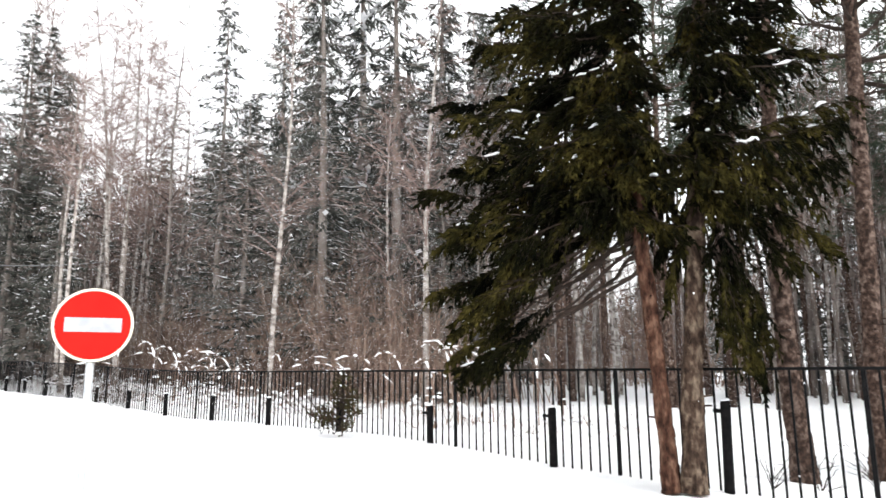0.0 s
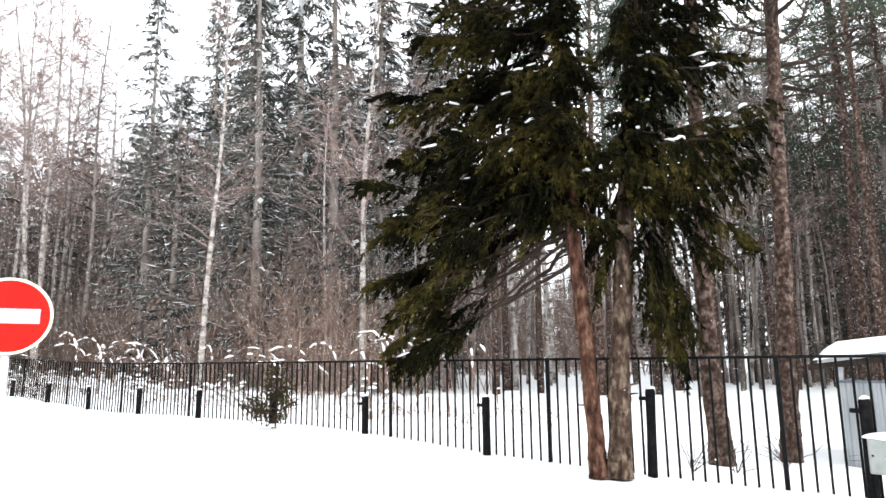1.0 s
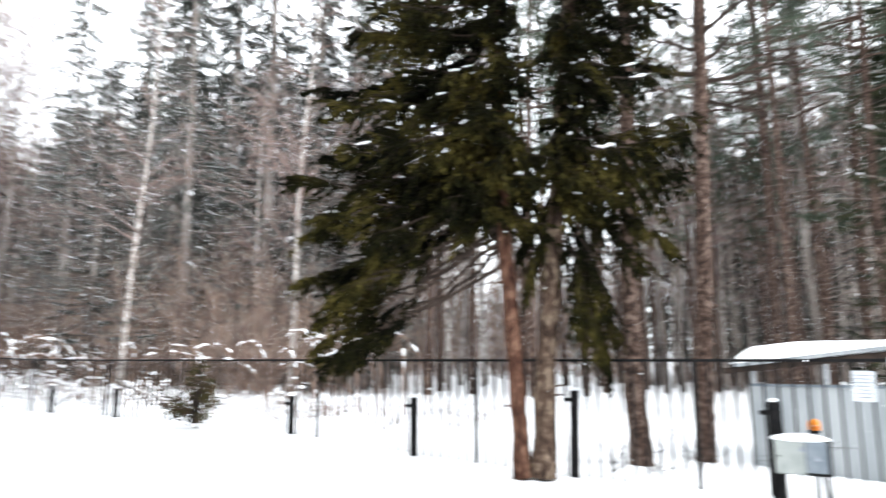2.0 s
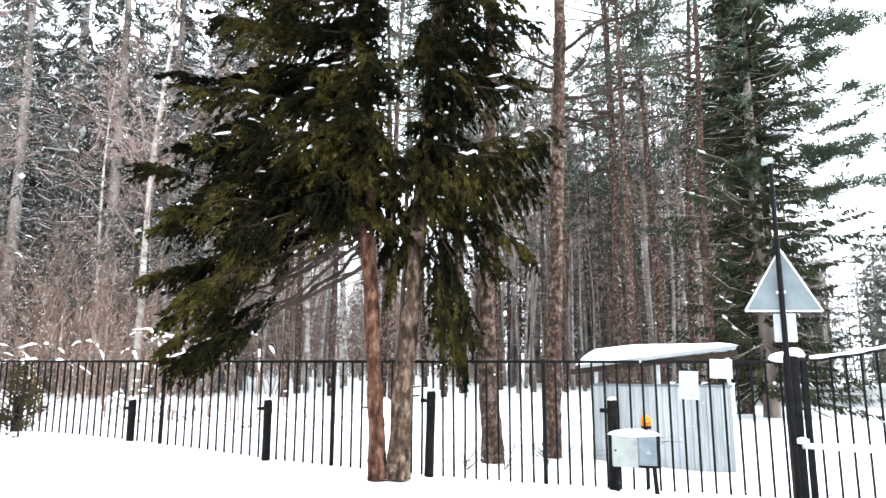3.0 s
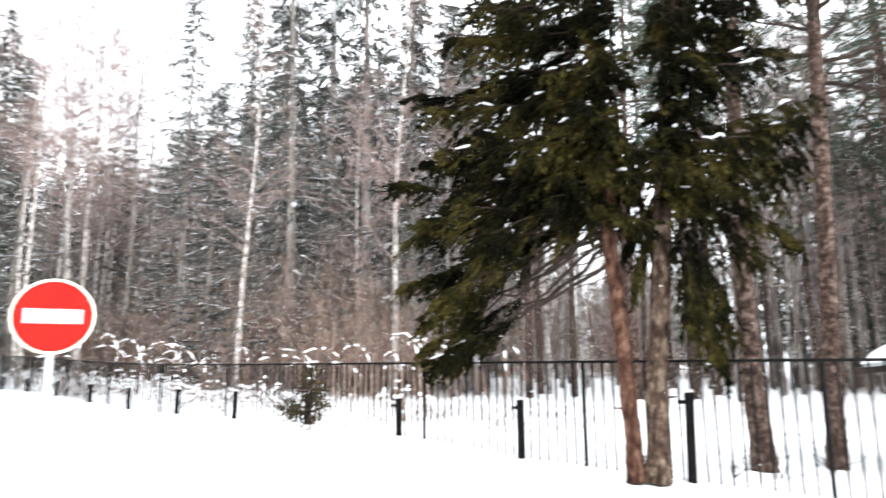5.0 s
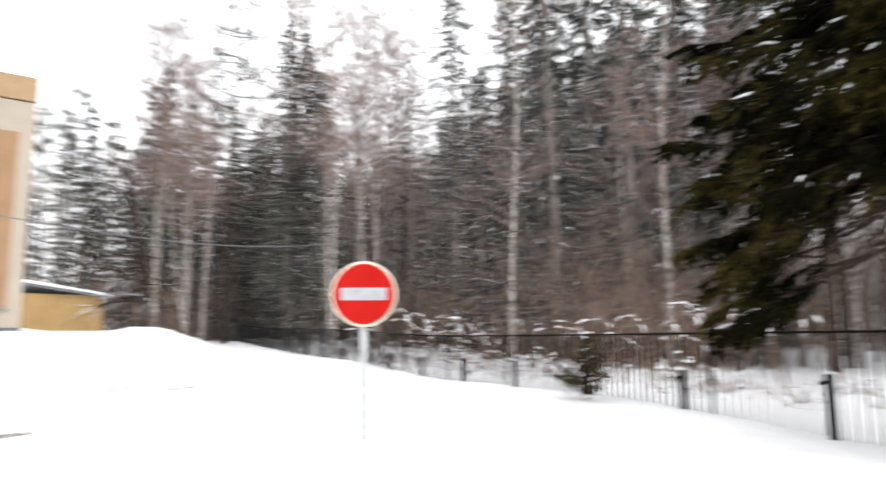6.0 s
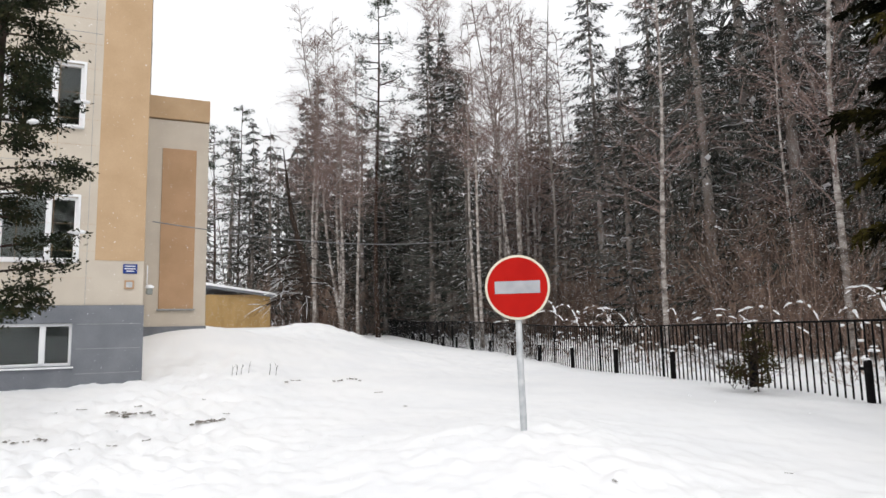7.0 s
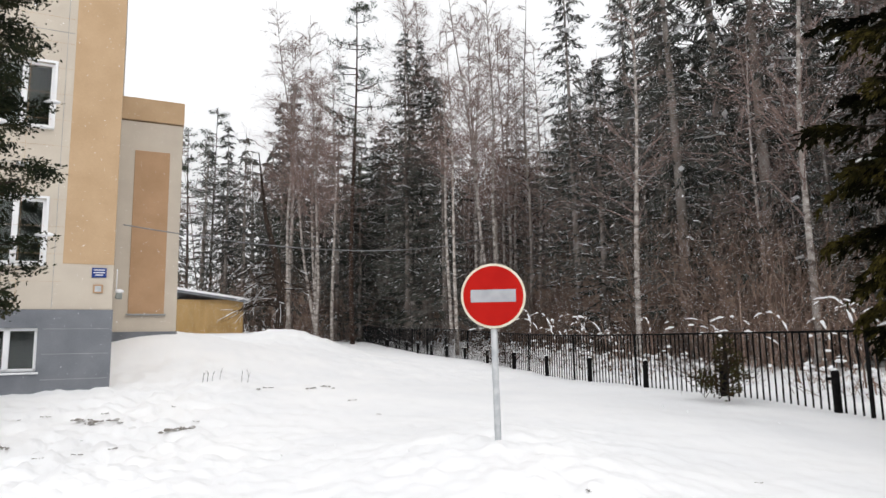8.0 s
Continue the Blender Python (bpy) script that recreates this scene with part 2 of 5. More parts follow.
def value_noise(x, y, seed=0):
    """Smooth noise from -1 to 1 on a unit grid."""
    i, j = np.floor(x), np.floor(y)
    u, v = x - i, y - j
    u, v = u * u * (3 - 2 * u), v * v * (3 - 2 * v)

    def h(a, b):
        k = np.sin(a * 127.1 + b * 311.7 + seed * 17.3) * 43758.5453
        return 2 * (k - np.floor(k)) - 1

    return (h(i, j) * (1 - u) + h(i + 1, j) * u) * (1 - v) + (h(i, j + 1) * (1 - u) + h(i + 1, j + 1) * u) * v


def land(x, y, rough=True):
    x, y = np.asarray(x, float), np.asarray(y, float)
    s, c = -0.735 * x + 0.678 * y, 0.678 * x + 0.735 * y
    road = 0.02 + 0.1 * smooth(-3, 6, s) + 0.38 * smooth(8, 18, s) + 0.7 * smooth(16, 24, s) + 0.5 * smooth(22, 33, s) + 0.6 * smooth(30, 60, s)
    verge = 0.04 + 0.3 * smooth(2.5, 10, s) + 0.3 * smooth(16, 26, s) + 0.9 * smooth(24, 60, s)
    w = smooth(1.0, 6.5, c)
    z = road * (1 - w) + verge * w
    z = z * (1 - 0.35 * smooth(9.2, 14, c) * (1 - 0.7 * smooth(18, 40, s)))
    z = z + 0.29 * np.exp(-((s - 6.9) ** 2 / 6 + (c - 2.5) ** 2 / 2.2))  # ploughed bank round the sign
    z = z - 0.22 * np.exp(-((s + 0.6) ** 2 / 7 + (c - 12.3) ** 2 / 3))  # trodden ground at the shed
    z = z + 0.75 * np.exp(-((s - 22.5) ** 2 / 7 + (c + 2.6) ** 2 / 6))  # heap before the wing
    z = z + 0.42 * np.exp(-((s - 30) ** 2 / 14 + (c - 1.9) ** 2 / 5))  # heap at the end of the drive
    z = z + 0.14 * np.exp(-((s - 17) ** 2 / 30 + (c + 0.6) ** 2 / 0.8))  # bank along the drive
    if rough:
        f = np.exp(-np.hypot(x, y) / 60)
        bank = np.exp(-(c + 2.2) ** 2 / 5) * smooth(4, 9, s) * (1 - smooth(18, 22, s)) + 0.4 * np.exp(-((s - 6) ** 2 / 9 + (c - 2.5) ** 2 / 3)) + 0.7 * np.exp(-(c - 5.5) ** 2 / 4) * smooth(14, 20, s) + 1.1 * np.exp(-((s - 28) ** 2 / 40 + (c - 1.5) ** 2 / 9))
        far = 0.3 + 0.7 * smooth(6, 15, np.hypot(x, y))  # blown flat at the near end of the drive
        z = z + f * far * 0.038 * value_noise(x * 0.7, y * 0.7, 1)
        z = z + f * far * (0.012 + 0.07 * bank) * value_noise(x * 1.9, y * 1.9, 2)
        z = z + f * (0.009 + 0.10 * bank) * value_noise(x * 4.6, y * 4.6, 3)
        z = z + f * (0.006 + 0.06 * bank) * value_noise(x * 11, y * 11, 4)
        wheel = np.exp(-((c - 0.2) / 0.35) ** 2) + np.exp(-((c + 1.3) / 0.35) ** 2)
        z = z - f * 0.035 * wheel * (0.7 + 0.3 * value_noise(s * 0.9, c * 0.9, 5)) * smooth(3, 8, s)  # worn wheel ruts
    return z


def ground_z(x, y):
    return float(land(x, y))


def build_ground():
    rings = np.concatenate([np.geomspace(0.6, 2.5, 14, endpoint=False), np.geomspace(2.5, 42, 230, endpoint=False), np.geomspace(42, 3000, 60)])
    ang = np.radians(np.concatenate([np.linspace(22, 162, 440, endpoint=False), np.linspace(162, 382, 90, endpoint=False)]))
    na = len(ang)
    verts, faces = [], []
    for r in rings:
        x, y = r * np.cos(ang), r * np.sin(ang)
        z = land(x, y)
        verts.extend(zip(x.tolist(), y.tolist(), z.tolist()))
    for i in range(len(rings) - 1):
        for k in range(na):
            faces.append((i * na + k, (i + 1) * na + k, (i + 1) * na + (k + 1) % na, i * na + (k + 1) % na))
    verts.append((0, 0, ground_z(0, 0)))
    for k in range(na):
        faces.append((len(verts) - 1, k, (k + 1) % na))
    sh = Shape()
    sh.v, sh.f = verts, faces
    return tagged(part("ground", sh, SNOW, smooth=True), "deep white snow over the drive and forest floor", "snow", kind="structure")


build_ground()


# ---- the building ----
BU, BN = Vector((0.55, 0.835, 0)), Vector((0.835, -0.55, 0))  # along the front, and out of it
BTURN = math.degrees(math.atan2(BU.y, BU.x))


def wall_with_holes(u0, u1, z0, z1, thick, holes, y0=0.0):
    """One wall in the x-z plane with real openings, its outer face at y0."""
    sh = Shape()
    us = sorted({u0, u1, *[h[0] for h in holes], *[h[1] for h in holes]})
    zs = sorted({z0, z1, *[h[2] for h in holes], *[h[3] for h in holes]})
    nu, nz = len(us), len(zs)
    solid = {(i, j): not any(h[0] <= us[i] and us[i + 1] <= h[1] and h[2] <= zs[j] and zs[j + 1] <= h[3] for h in holes) for i in range(nu - 1) for j in range(nz - 1)}
    verts = [(u, y, z) for y in (y0, y0 + thick) for z in zs for u in us]

    def at(i, j, k):
        return k * nu * nz + j * nu + i

    faces = []
    for (i, j), full in solid.items():
        if not full:
            continue
        faces.append((at(i, j, 0), at(i + 1, j, 0), at(i + 1, j + 1, 0), at(i, j + 1, 0)))
        faces.append((at(i, j, 1), at(i, j + 1, 1), at(i + 1, j + 1, 1), at(i + 1, j, 1)))
        for di, dj, p, q in ((-1, 0, (i, j), (i, j + 1)), (1, 0, (i + 1, j + 1), (i + 1, j)), (0, -1, (i + 1, j), (i, j)), (0, 1, (i, j + 1), (i + 1, j + 1))):
            if not solid.get((i + di, j + dj), False):
                faces.append((at(*p, 0), at(*q, 0), at(*q, 1), at(*p, 1)))
    sh.add(verts, faces)
    return sh


def window(root, u0, u1, z0, z1, mullion):
    w = part("window_frame", Shape(), PVC, root, "white plastic window frame")
    sh, fr = Shape(), 0.07
    for a, b, c, d in ((u0, u0 + fr, z0, z1), (u1 - fr, u1, z0, z1), (u0, u1, z0, z0 + fr), (u0, u1, z1 - fr, z1), (mullion - 0.06, mullion + 0.06, z0, z1)):
        sh.box(((a + b) / 2, 0.09, (c + d) / 2), (b - a - 0.002, 0.07, d - c - 0.002), bevel=0.01)
    w.data = sh.mesh("window_frame")
    w.data.materials.append(PVC)
    for a, b in ((u0 + fr, mullion - 0.06), (mullion + 0.06, u1 - fr)):
        g = part("pane", Shape().box(((a + b) / 2, 0.10, (z0 + z1) / 2), (b - a, 0.02, z1 - z0 - 2 * fr)), GLASS, w)
        g.visible_shadow = False
    part("window_sill", Shape().box(((u0 + u1) / 2, -0.03, z0 - 0.03), (u1 - u0 + 0.12, 0.2, 0.04), bevel=0.01), PVC, w, "white metal sill")
    tr = Shape()
    for a, b, c, d in ((u0 - 0.06, u0, z0, z1 + 0.06), (u1, u1 + 0.06, z0, z1 + 0.06), (u0, u1, z1, z1 + 0.06)):
        tr.box(((a + b) / 2, -0.008, (c + d) / 2), (b - a, 0.03, d - c), bevel=0.006)
    part("window_surround", tr, PVC, w)
    return w


house = thing("apartment_building", (-14.43, 9.13, 0), "beige and tan rendered three-storey block on a grey plinth", "building", kind="", turn=BTURN)
HOLES = [(-2.95, -1.42, 6.42, 7.95), (-2.95, -1.42, 3.28, 4.76), (-3.6, -1.42, 0.93, 1.88), (-6.6, -5.0, 6.42, 7.95), (-6.6, -5.0, 3.28, 4.76)]
part("wall", wall_with_holes(-9, -1.03, 2.28, 12.6, 0.35, [h for h in HOLES if h[2] > 2]), BEIGE, house, "beige rendered wall")
part("corner_wall", wall_with_holes(-1.03, 0, 2.28, 3.31, 0.35, []), BEIGE, house)
strip = part("tan_panel", wall_with_holes(-1.03, 0, 3.31, 12.6, 0.36, [], -0.012), TAN, house, "tan rendered corner panel")
part("plinth", wall_with_holes(-9, 0.03, -0.6, 2.275, 0.4, [h for h in HOLES if h[2] < 2], -0.05), PLINTH, house, "grey painted plinth")
joints = Shape()
for zj in (0.75, 1.3, 1.85):
    joints.box((-0.68, -0.053, zj), (1.3, 0.006, 0.012))
part("plinth_joint", joints, CONCRETE, house)
seams = Shape()
for zj in (5.55, 8.75):
    seams.box((-5.02, -0.002, zj), (7.9, 0.008, 0.012))
for uj in (-1.2, -3.4, -4.6):
    seams.box((uj, -0.002, 7.4), (0.009, 0.008, 10.2))
part("panel_seam", seams, CONCRETE, house)
tiles = Shape()
for k in range(12):
    tiles.box((-1.9, -0.002, 2.9 + 0.62 * k), (1.7, 0.006, 0.004))
for uj in (-1.9, -2.6):
    tiles.box((uj, -0.002, 5.6), (0.006, 0.006, 6.4))
part("tile_joint", tiles, TAN, house, kind="stuff")
lamp = thing("wall_lamp", (-14.70, 9.375, 0), "small grey wall lamp capped with snow at the corner", "lamp", turn=BTURN)
part("body", Shape().box((0.08, -0.05, 2.62), (0.14, 0.12, 0.16), bevel=0.02), BOX_GREY, lamp)
part("arm", Shape().box((0.02, 0.03, 2.6), (0.05, 0.2, 0.05), bevel=0.01), BOX_GREY, lamp)
part("snow_cap", Shape().blob((0.08, -0.05, 2.71), (0.10, 0.08, 0.07), 0.2), SNOW_CAP, lamp, smooth=True)
conduit = thing("conduit", (-14.70, 9.375, 0), "short pale cable conduit on the house corner", "conduit", turn=BTURN)
part("pipe", Shape().tube([(0.02, 0, 2.7), (0.02, 0, 3.25)], [0.014, 0.014], 8), PVC, conduit, smooth=True)
part("side_wall", Shape().box((-0.2, 5.5, 6.0), (0.35, 10.3, 13.2)), BEIGE, house)
part("roof", Shape().box((-4.52, 5.2, 12.72), (9.0, 10.4, 0.24), bevel=0.03), CONCRETE, house)
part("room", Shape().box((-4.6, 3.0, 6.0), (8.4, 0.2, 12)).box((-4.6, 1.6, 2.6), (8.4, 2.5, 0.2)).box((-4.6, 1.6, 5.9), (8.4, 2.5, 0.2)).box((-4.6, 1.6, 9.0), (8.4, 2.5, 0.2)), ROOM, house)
for h in HOLES:
    window(house, h[0], h[1], h[2], h[3], -2.0 if h[1] > -2 else -5.75)
plate = thing("wall_plate", (-14.43, 9.13, 0), "blue enamel wall plate with white lettering bars", "sign", turn=BTURN)
part("plate", Shape().box((-0.29, -0.03, 3.12), (0.30, 0.03, 0.22), bevel=0.006), BLUE, plate)
ink = Shape()
for k, w in ((0.06, 0.22), (0.0, 0.24), (-0.055, 0.16)):
    ink.box((-0.29, -0.048, 3.12 + k), (w, 0.005, 0.022))
part("text_bar", ink, WHITE, plate)
plate2 = thing("wall_notice", (-14.43, 9.13, 0), "small white notice in a brown frame on the wall", "sign", turn=BTURN)
part("frame", Shape().box((-0.30, -0.03, 2.75), (0.20, 0.03, 0.20), bevel=0.008), TERRACOTTA, plate2)
part("sheet", Shape().box((-0.30, -0.047, 2.75), (0.13, 0.008, 0.13)), PAPER, plate2)

wing = thing("rear_wing", (-17.60, 13.32, 0), "lower beige wing with a brown-tan wall panel", "building", turn=BTURN)
part("wall", Shape().box((-3.0, 2.0, 4.6), (6.0, 4.0, 7.5)), BEIGE, wing)
part("cornice", Shape().box((-3.0, 1.98, 8.74), (6.04, 4.1, 0.72), bevel=0.02), TAN, wing, "tan band under the roof")
part("panel", Shape().box((-0.86, 0.0, 4.9), (1.0, 0.06, 5.05), bevel=0.008), TERRACOTTA, wing, "brown-tan rendered panel")
part("ledge", Shape().box((-0.86, -0.04, 2.36), (1.1, 0.14, 0.05), bevel=0.01), CONCRETE, wing)
part("plinth", Shape().box((-3.0, 1.98, 0.9), (6.05, 4.1, 1.9)), PLINTH, wing)
part("roof_snow", Shape().blob((-3.0, 2.0, 9.10), (3.1, 2.1, 0.12), 0.1, 24, 6), SNOW_CAP, wing)

barn = thing("barn", (-37.6, 31.6, 0), "small yellow boarded house with a snowy roof", "house", turn=60)
part("wall", Shape().box((0, 2.5, 3.0), (4.4, 5.0, 2.9)), YELLOW_WOOD, barn)
rf = Shape()
rf.add([(-2.5, -0.5, 5.1), (2.5, -0.5, 4.4), (2.5, 5.6, 4.4), (-2.5, 5.6, 5.1), (-2.5, -0.5, 4.95), (2.5, -0.5, 4.25), (2.5, 5.6, 4.25), (-2.5, 5.6, 4.95)],
       [(0, 1, 2, 3), (7, 6, 5, 4), (0, 4, 5, 1), (1, 5, 6, 2), (2, 6, 7, 3), (3, 7, 4, 0)])
part("roof", rf, PLINTH, barn)
rs = Shape()
rs.add([(-2.55, -0.55, 5.11), (2.55, -0.55, 4.41), (2.55, 5.6, 4.41), (-2.55, 5.6, 5.11), (-2.4, -0.5, 5.27), (2.4, -0.5, 4.56), (2.4, 5.5, 4.56), (-2.4, 5.5, 5.27)],
       [(4, 5, 6, 7), (0, 1, 5, 4), (1, 2, 6, 5), (2, 3, 7, 6), (3, 0, 4, 7)])
part("roof_snow", rs, SNOW_CAP, barn)


# ---- fence, gate and the things at them ----
FDIR = Vector((0.735, -0.678, 0))
FTURN = math.degrees(math.atan2(FDIR.y, FDIR.x))


def fence_at(s):
    """A point of the fence line, s metres along it away from the gate."""
    return Vector((3.5, 8.4, 0)) - FDIR * (s - 3.12)


BAR = Shape().box((0, 0, 0.65), (0.026, 0.024, 1.7), bevel=0.004).mesh("bar")
POST = Shape().box((0, 0, 0.6), (0.05, 0.05, 1.82), bevel=0.006).mesh("post")
RAIL = Shape().box((1.5, 0, 1.5), (3.0, 0.035, 0.035), bevel=0.005).mesh("top_rail")
LOWRAIL = Shape().box((1.5, 0, -0.15), (2.94, 0.03, 0.03), bevel=0.005).mesh("bottom_rail")
first = thing("fence_section", (0, 0, 0), "black-painted steel bar fence section standing in snow", "fence", "fence sections")
part("top_rail", RAIL, BLACK, first)
part("bottom_rail", LOWRAIL, BLACK, first)
part("post", POST, BLACK, first)
for i in range(1, 20):
    b = part("bar", BAR, BLACK, first)
    b.location = (i * 0.15, 0, random.uniform(-0.012, 0.006))
    b.rotation_euler = (random.uniform(-0.006, 0.006), random.uniform(-0.008, 0.008), 0)


def fence_lift(s):
    return 0.02 + 0.5 * float(smooth(15, 34, s)) + 0.7 * float(smooth(32, 58, s))


def section_pose(s):
    a, b = fence_at(s + 3.0), fence_at(s)
    lift = [fence_lift(s + 3), fence_lift(s)]
    m = Matrix.Translation((a.x, a.y, lift[0])) @ pose(0, 0, 0, 0, 0, FTURN)
    return m @ pose(0, 0, 0, 0, math.degrees(math.atan2(lift[0] - lift[1], 3.0)), 0)


first.matrix_basis = section_pose(1.6)
for k in range(2, 18):
    copy_thing(first, section_pose(-1.4 + 3.0 * k))
short = thing("fence_section", tuple(fence_at(1.6).xy) + (0.02,), "black-painted steel bar fence section standing in snow", "fence", "fence sections", turn=FTURN)
for i in range(0, 19):
    b = part("bar" if i else "post", BAR if i else POST, BLACK, short)
    b.location = (i * 0.15, 0, random.uniform(-0.012, 0.004))
part("top_rail", Shape().box((1.36, 0, 1.5), (2.72, 0.035, 0.035), bevel=0.005), BLACK, short)
part("bottom_rail", Shape().box((1.36, 0, -0.15), (2.66, 0.03, 0.03), bevel=0.005), BLACK, short)
end_panel = thing("solid_fence", (*fence_at(55.4).xy, 1.15), "dark solid panel closing the far end of the fence", "fence", turn=FTURN)
part("sheet", Shape().box((0, 0, 0.9), (2.4, 0.05, 1.6), bevel=0.01), BLACK, end_panel)

PIPE = Shape().tube([(0, 0, -0.5), (0, 0, 0.0), (0.004, 0, 0.6), (0.006, 0.003, 1.0), (0.006, 0.003, 1.03)], [0.062, 0.062, 0.06, 0.06, 0.045], 12, 0.05).mesh("post", True)
BRACKET = Shape().box((-0.09, 0, 0.9), (0.11, 0.03, 0.05), bevel=0.006).mesh("bracket")
CAP = Shape().blob((0.006, 0.003, 1.03), (0.052, 0.05, 0.032), 0.3).mesh("snow_cap", True)
stub = thing("support_post", (0, 0, 0), "short black tarred pipe post beside the fence", "post", "support posts by the fence")
part("post", PIPE, TARRED, stub)
part("bracket", BRACKET, BLACK, stub)
part("snow_cap", CAP, SNOW_CAP, stub, "small cap of snow")


def stub_pose(k):
    p = Vector((3.5, 8.4, 0)) + k * Vector((-1.838, 1.694, 0))
    top = {0: 1.14, 1: 0.98, 2: 0.93, -1: 1.07}.get(k, 0.95 + max(0, k - 6) * 0.06)
    q = p - Vector((0.05, 0.055, 0)) - (FDIR * 0.15 if k == -1 else Vector((0, 0, 0)))
    return Matrix.Translation((q.x, q.y, top - 1.03)) @ pose(0, 0, 0, 1.0 * math.sin(k * 2.3), 1.2 * math.cos(k * 1.7), FTURN + 12 * math.sin(k))


stub.matrix_basis = stub_pose(-1)
for k in range(0, 16):
    copy_thing(stub, stub_pose(k))

# the no-entry sign
sign = thing("no_entry_sign", (-3.345, 6.34, 0.0), "round red no-entry sign with white bar on a pale post", "road sign", turn=24)
part("post", Shape().tube([(0, 0.055, -0.2), (0.012, 0.055, 0.48), (0.0, 0.055, 1.2), (-0.004, 0.055, 2.2)], [0.036] * 4, 14), GALV, sign, "pale galvanised pipe", True)
part("rim", Shape().tube([(0, 0.018, 1.955), (0, 0.0, 1.955), (0, -0.006, 1.955)], [0.352, 0.352, 0.344], 56), CREAM, sign, "cream-white edge")
part("face", Shape().tube([(0, -0.0062, 1.955), (0, -0.010, 1.955)], [0.326, 0.325], 56), RED, sign, "red face")
part("bar", Shape().box((0, -0.012, 1.955), (0.49, 0.006, 0.136), bevel=0.002), BAR_GREY, sign, "whitish horizontal bar")
for z in (1.75, 2.15):
    part("clamp", Shape().box((0, 0.045, z), (0.11, 0.09, 0.03), bevel=0.005), GALV, sign)

# gate post, its pole and triangular sign
gp0 = fence_at(-1.21)
gatepost = thing("gate_post", (gp0.x, gp0.y, 0), "thick black square gate post with a cap of snow", "gate post", turn=FTURN)
part("post", Shape().box((0, 0, 0.7), (0.15, 0.15, 1.78), bevel=0.012), BLACK, gatepost)
part("side_post", Shape().box((0.135, 0.02, 0.7), (0.07, 0.07, 1.7), bevel=0.01), BLACK, gatepost)
part("snow_cap", Shape().blob((0.05, 0, 1.60), (0.11, 0.09, 0.085), 0.2), SNOW_CAP, gatepost, smooth=True)
pole = thing("sign_pole", (gp0.x - 0.10, gp0.y - 0.04, 0), "thin black pole with the grey back of a triangular sign", "sign", turn=FTURN)
part("pole", Shape().tube([(0.0, -0.04, 0), (0, -0.04, 2.0), (0, -0.04, 3.82)], [0.032, 0.030, 0.026], 10), BLACK, pole, "", True)
part("lamp_head", Shape().box((-0.03, -0.04, 3.84), (0.12, 0.10, 0.07), bevel=0.012), BOX_GREY, pole)
tri = Shape()
tri.add([(-0.38, 0.03, 2.10), (0.41, 0.03, 2.08), (0.03, 0.03, 2.80), (-0.38, 0.05, 2.10), (0.41, 0.05, 2.08), (0.03, 0.05, 2.80)],
        [(0, 1, 2), (5, 4, 3), (0, 3, 4, 1), (1, 4, 5, 2), (2, 5, 3, 0)])
part("triangle", tri, SIGN_BACK, pole, "grey metal back of a triangular sign")
edge = Shape()
for a, b in (((-0.38, 0.024, 2.10), (0.41, 0.024, 2.08)), ((0.41, 0.024, 2.08), (0.03, 0.024, 2.80)), ((0.03, 0.024, 2.80), (-0.38, 0.024, 2.10))):
    edge.tube([a, b], [0.012, 0.012], 6)
part("folded_edge", edge, GALV, pole)
part("plate", Shape().box((0.02, 0.03, 1.90), (0.23, 0.02, 0.32), bevel=0.006), BAR_GREY, pole, "pale plate under the triangle")
part("clamp", Shape().box((0.0, -0.01, 2.3), (0.10, 0.08, 0.03), bevel=0.004), GALV, pole)

gate = thing("gate_leaf", (gp0.x + FDIR.x * 0.2, gp0.y + FDIR.y * 0.2, 0), "black steel gate leaf with a rising curved top rail under snow", "gate", turn=FTURN)


def gate_top(l):
    return 1.54 + 0.17 * l ** 1.25


part("top_rail", Shape().tube([(l * 0.2, 0, gate_top(l * 0.2)) for l in range(17)], [0.02] * 17, 8), BLACK, gate)
part("snow", Shape().tube([(l * 0.1, 0, gate_top(l * 0.1) + 0.026) for l in range(33)], [0.022 + 0.006 * math.sin(l * 1.7) for l in range(33)], 8), SNOW_CAP, gate, "line of snow on the rail", True)
for i in range(22):
    l = 0.05 + i * 0.15
    part("bar", Shape().box((l, 0, gate_top(l) / 2 - 0.08), (0.024, 0.024, gate_top(l) + 0.16), bevel=0.004), BLACK, gate)
part("bottom_rail", Shape().box((1.6, 0, -0.1), (3.2, 0.03, 0.04), bevel=0.005), BLACK, gate)
part("drive_arm", Shape().tube([(-0.16, -0.1, 0.62), (0.6, -0.1, 0.6), (1.25, -0.06, 0.6)], [0.034, 0.032, 0.03], 10), GALV, gate, "grey gate-opener arm", True)
part("arm_snow", Shape().blob((-0.16, -0.1, 0.66), (0.08, 0.06, 0.05), 0.2).blob((0.3, -0.1, 0.63), (0.4, 0.035, 0.025), 0.1), SNOW_CAP, gate, smooth=True)
rail_heap = thing("snow_heap", (*fence_at(-1.12).xy, 1.50), "lump of snow lying on the fence rail", "snow", turn=FTURN)
part("lump", Shape().blob((0, 0, 0.05), (0.13, 0.06, 0.085), 0.15), SNOW_CAP, rail_heap, smooth=True)


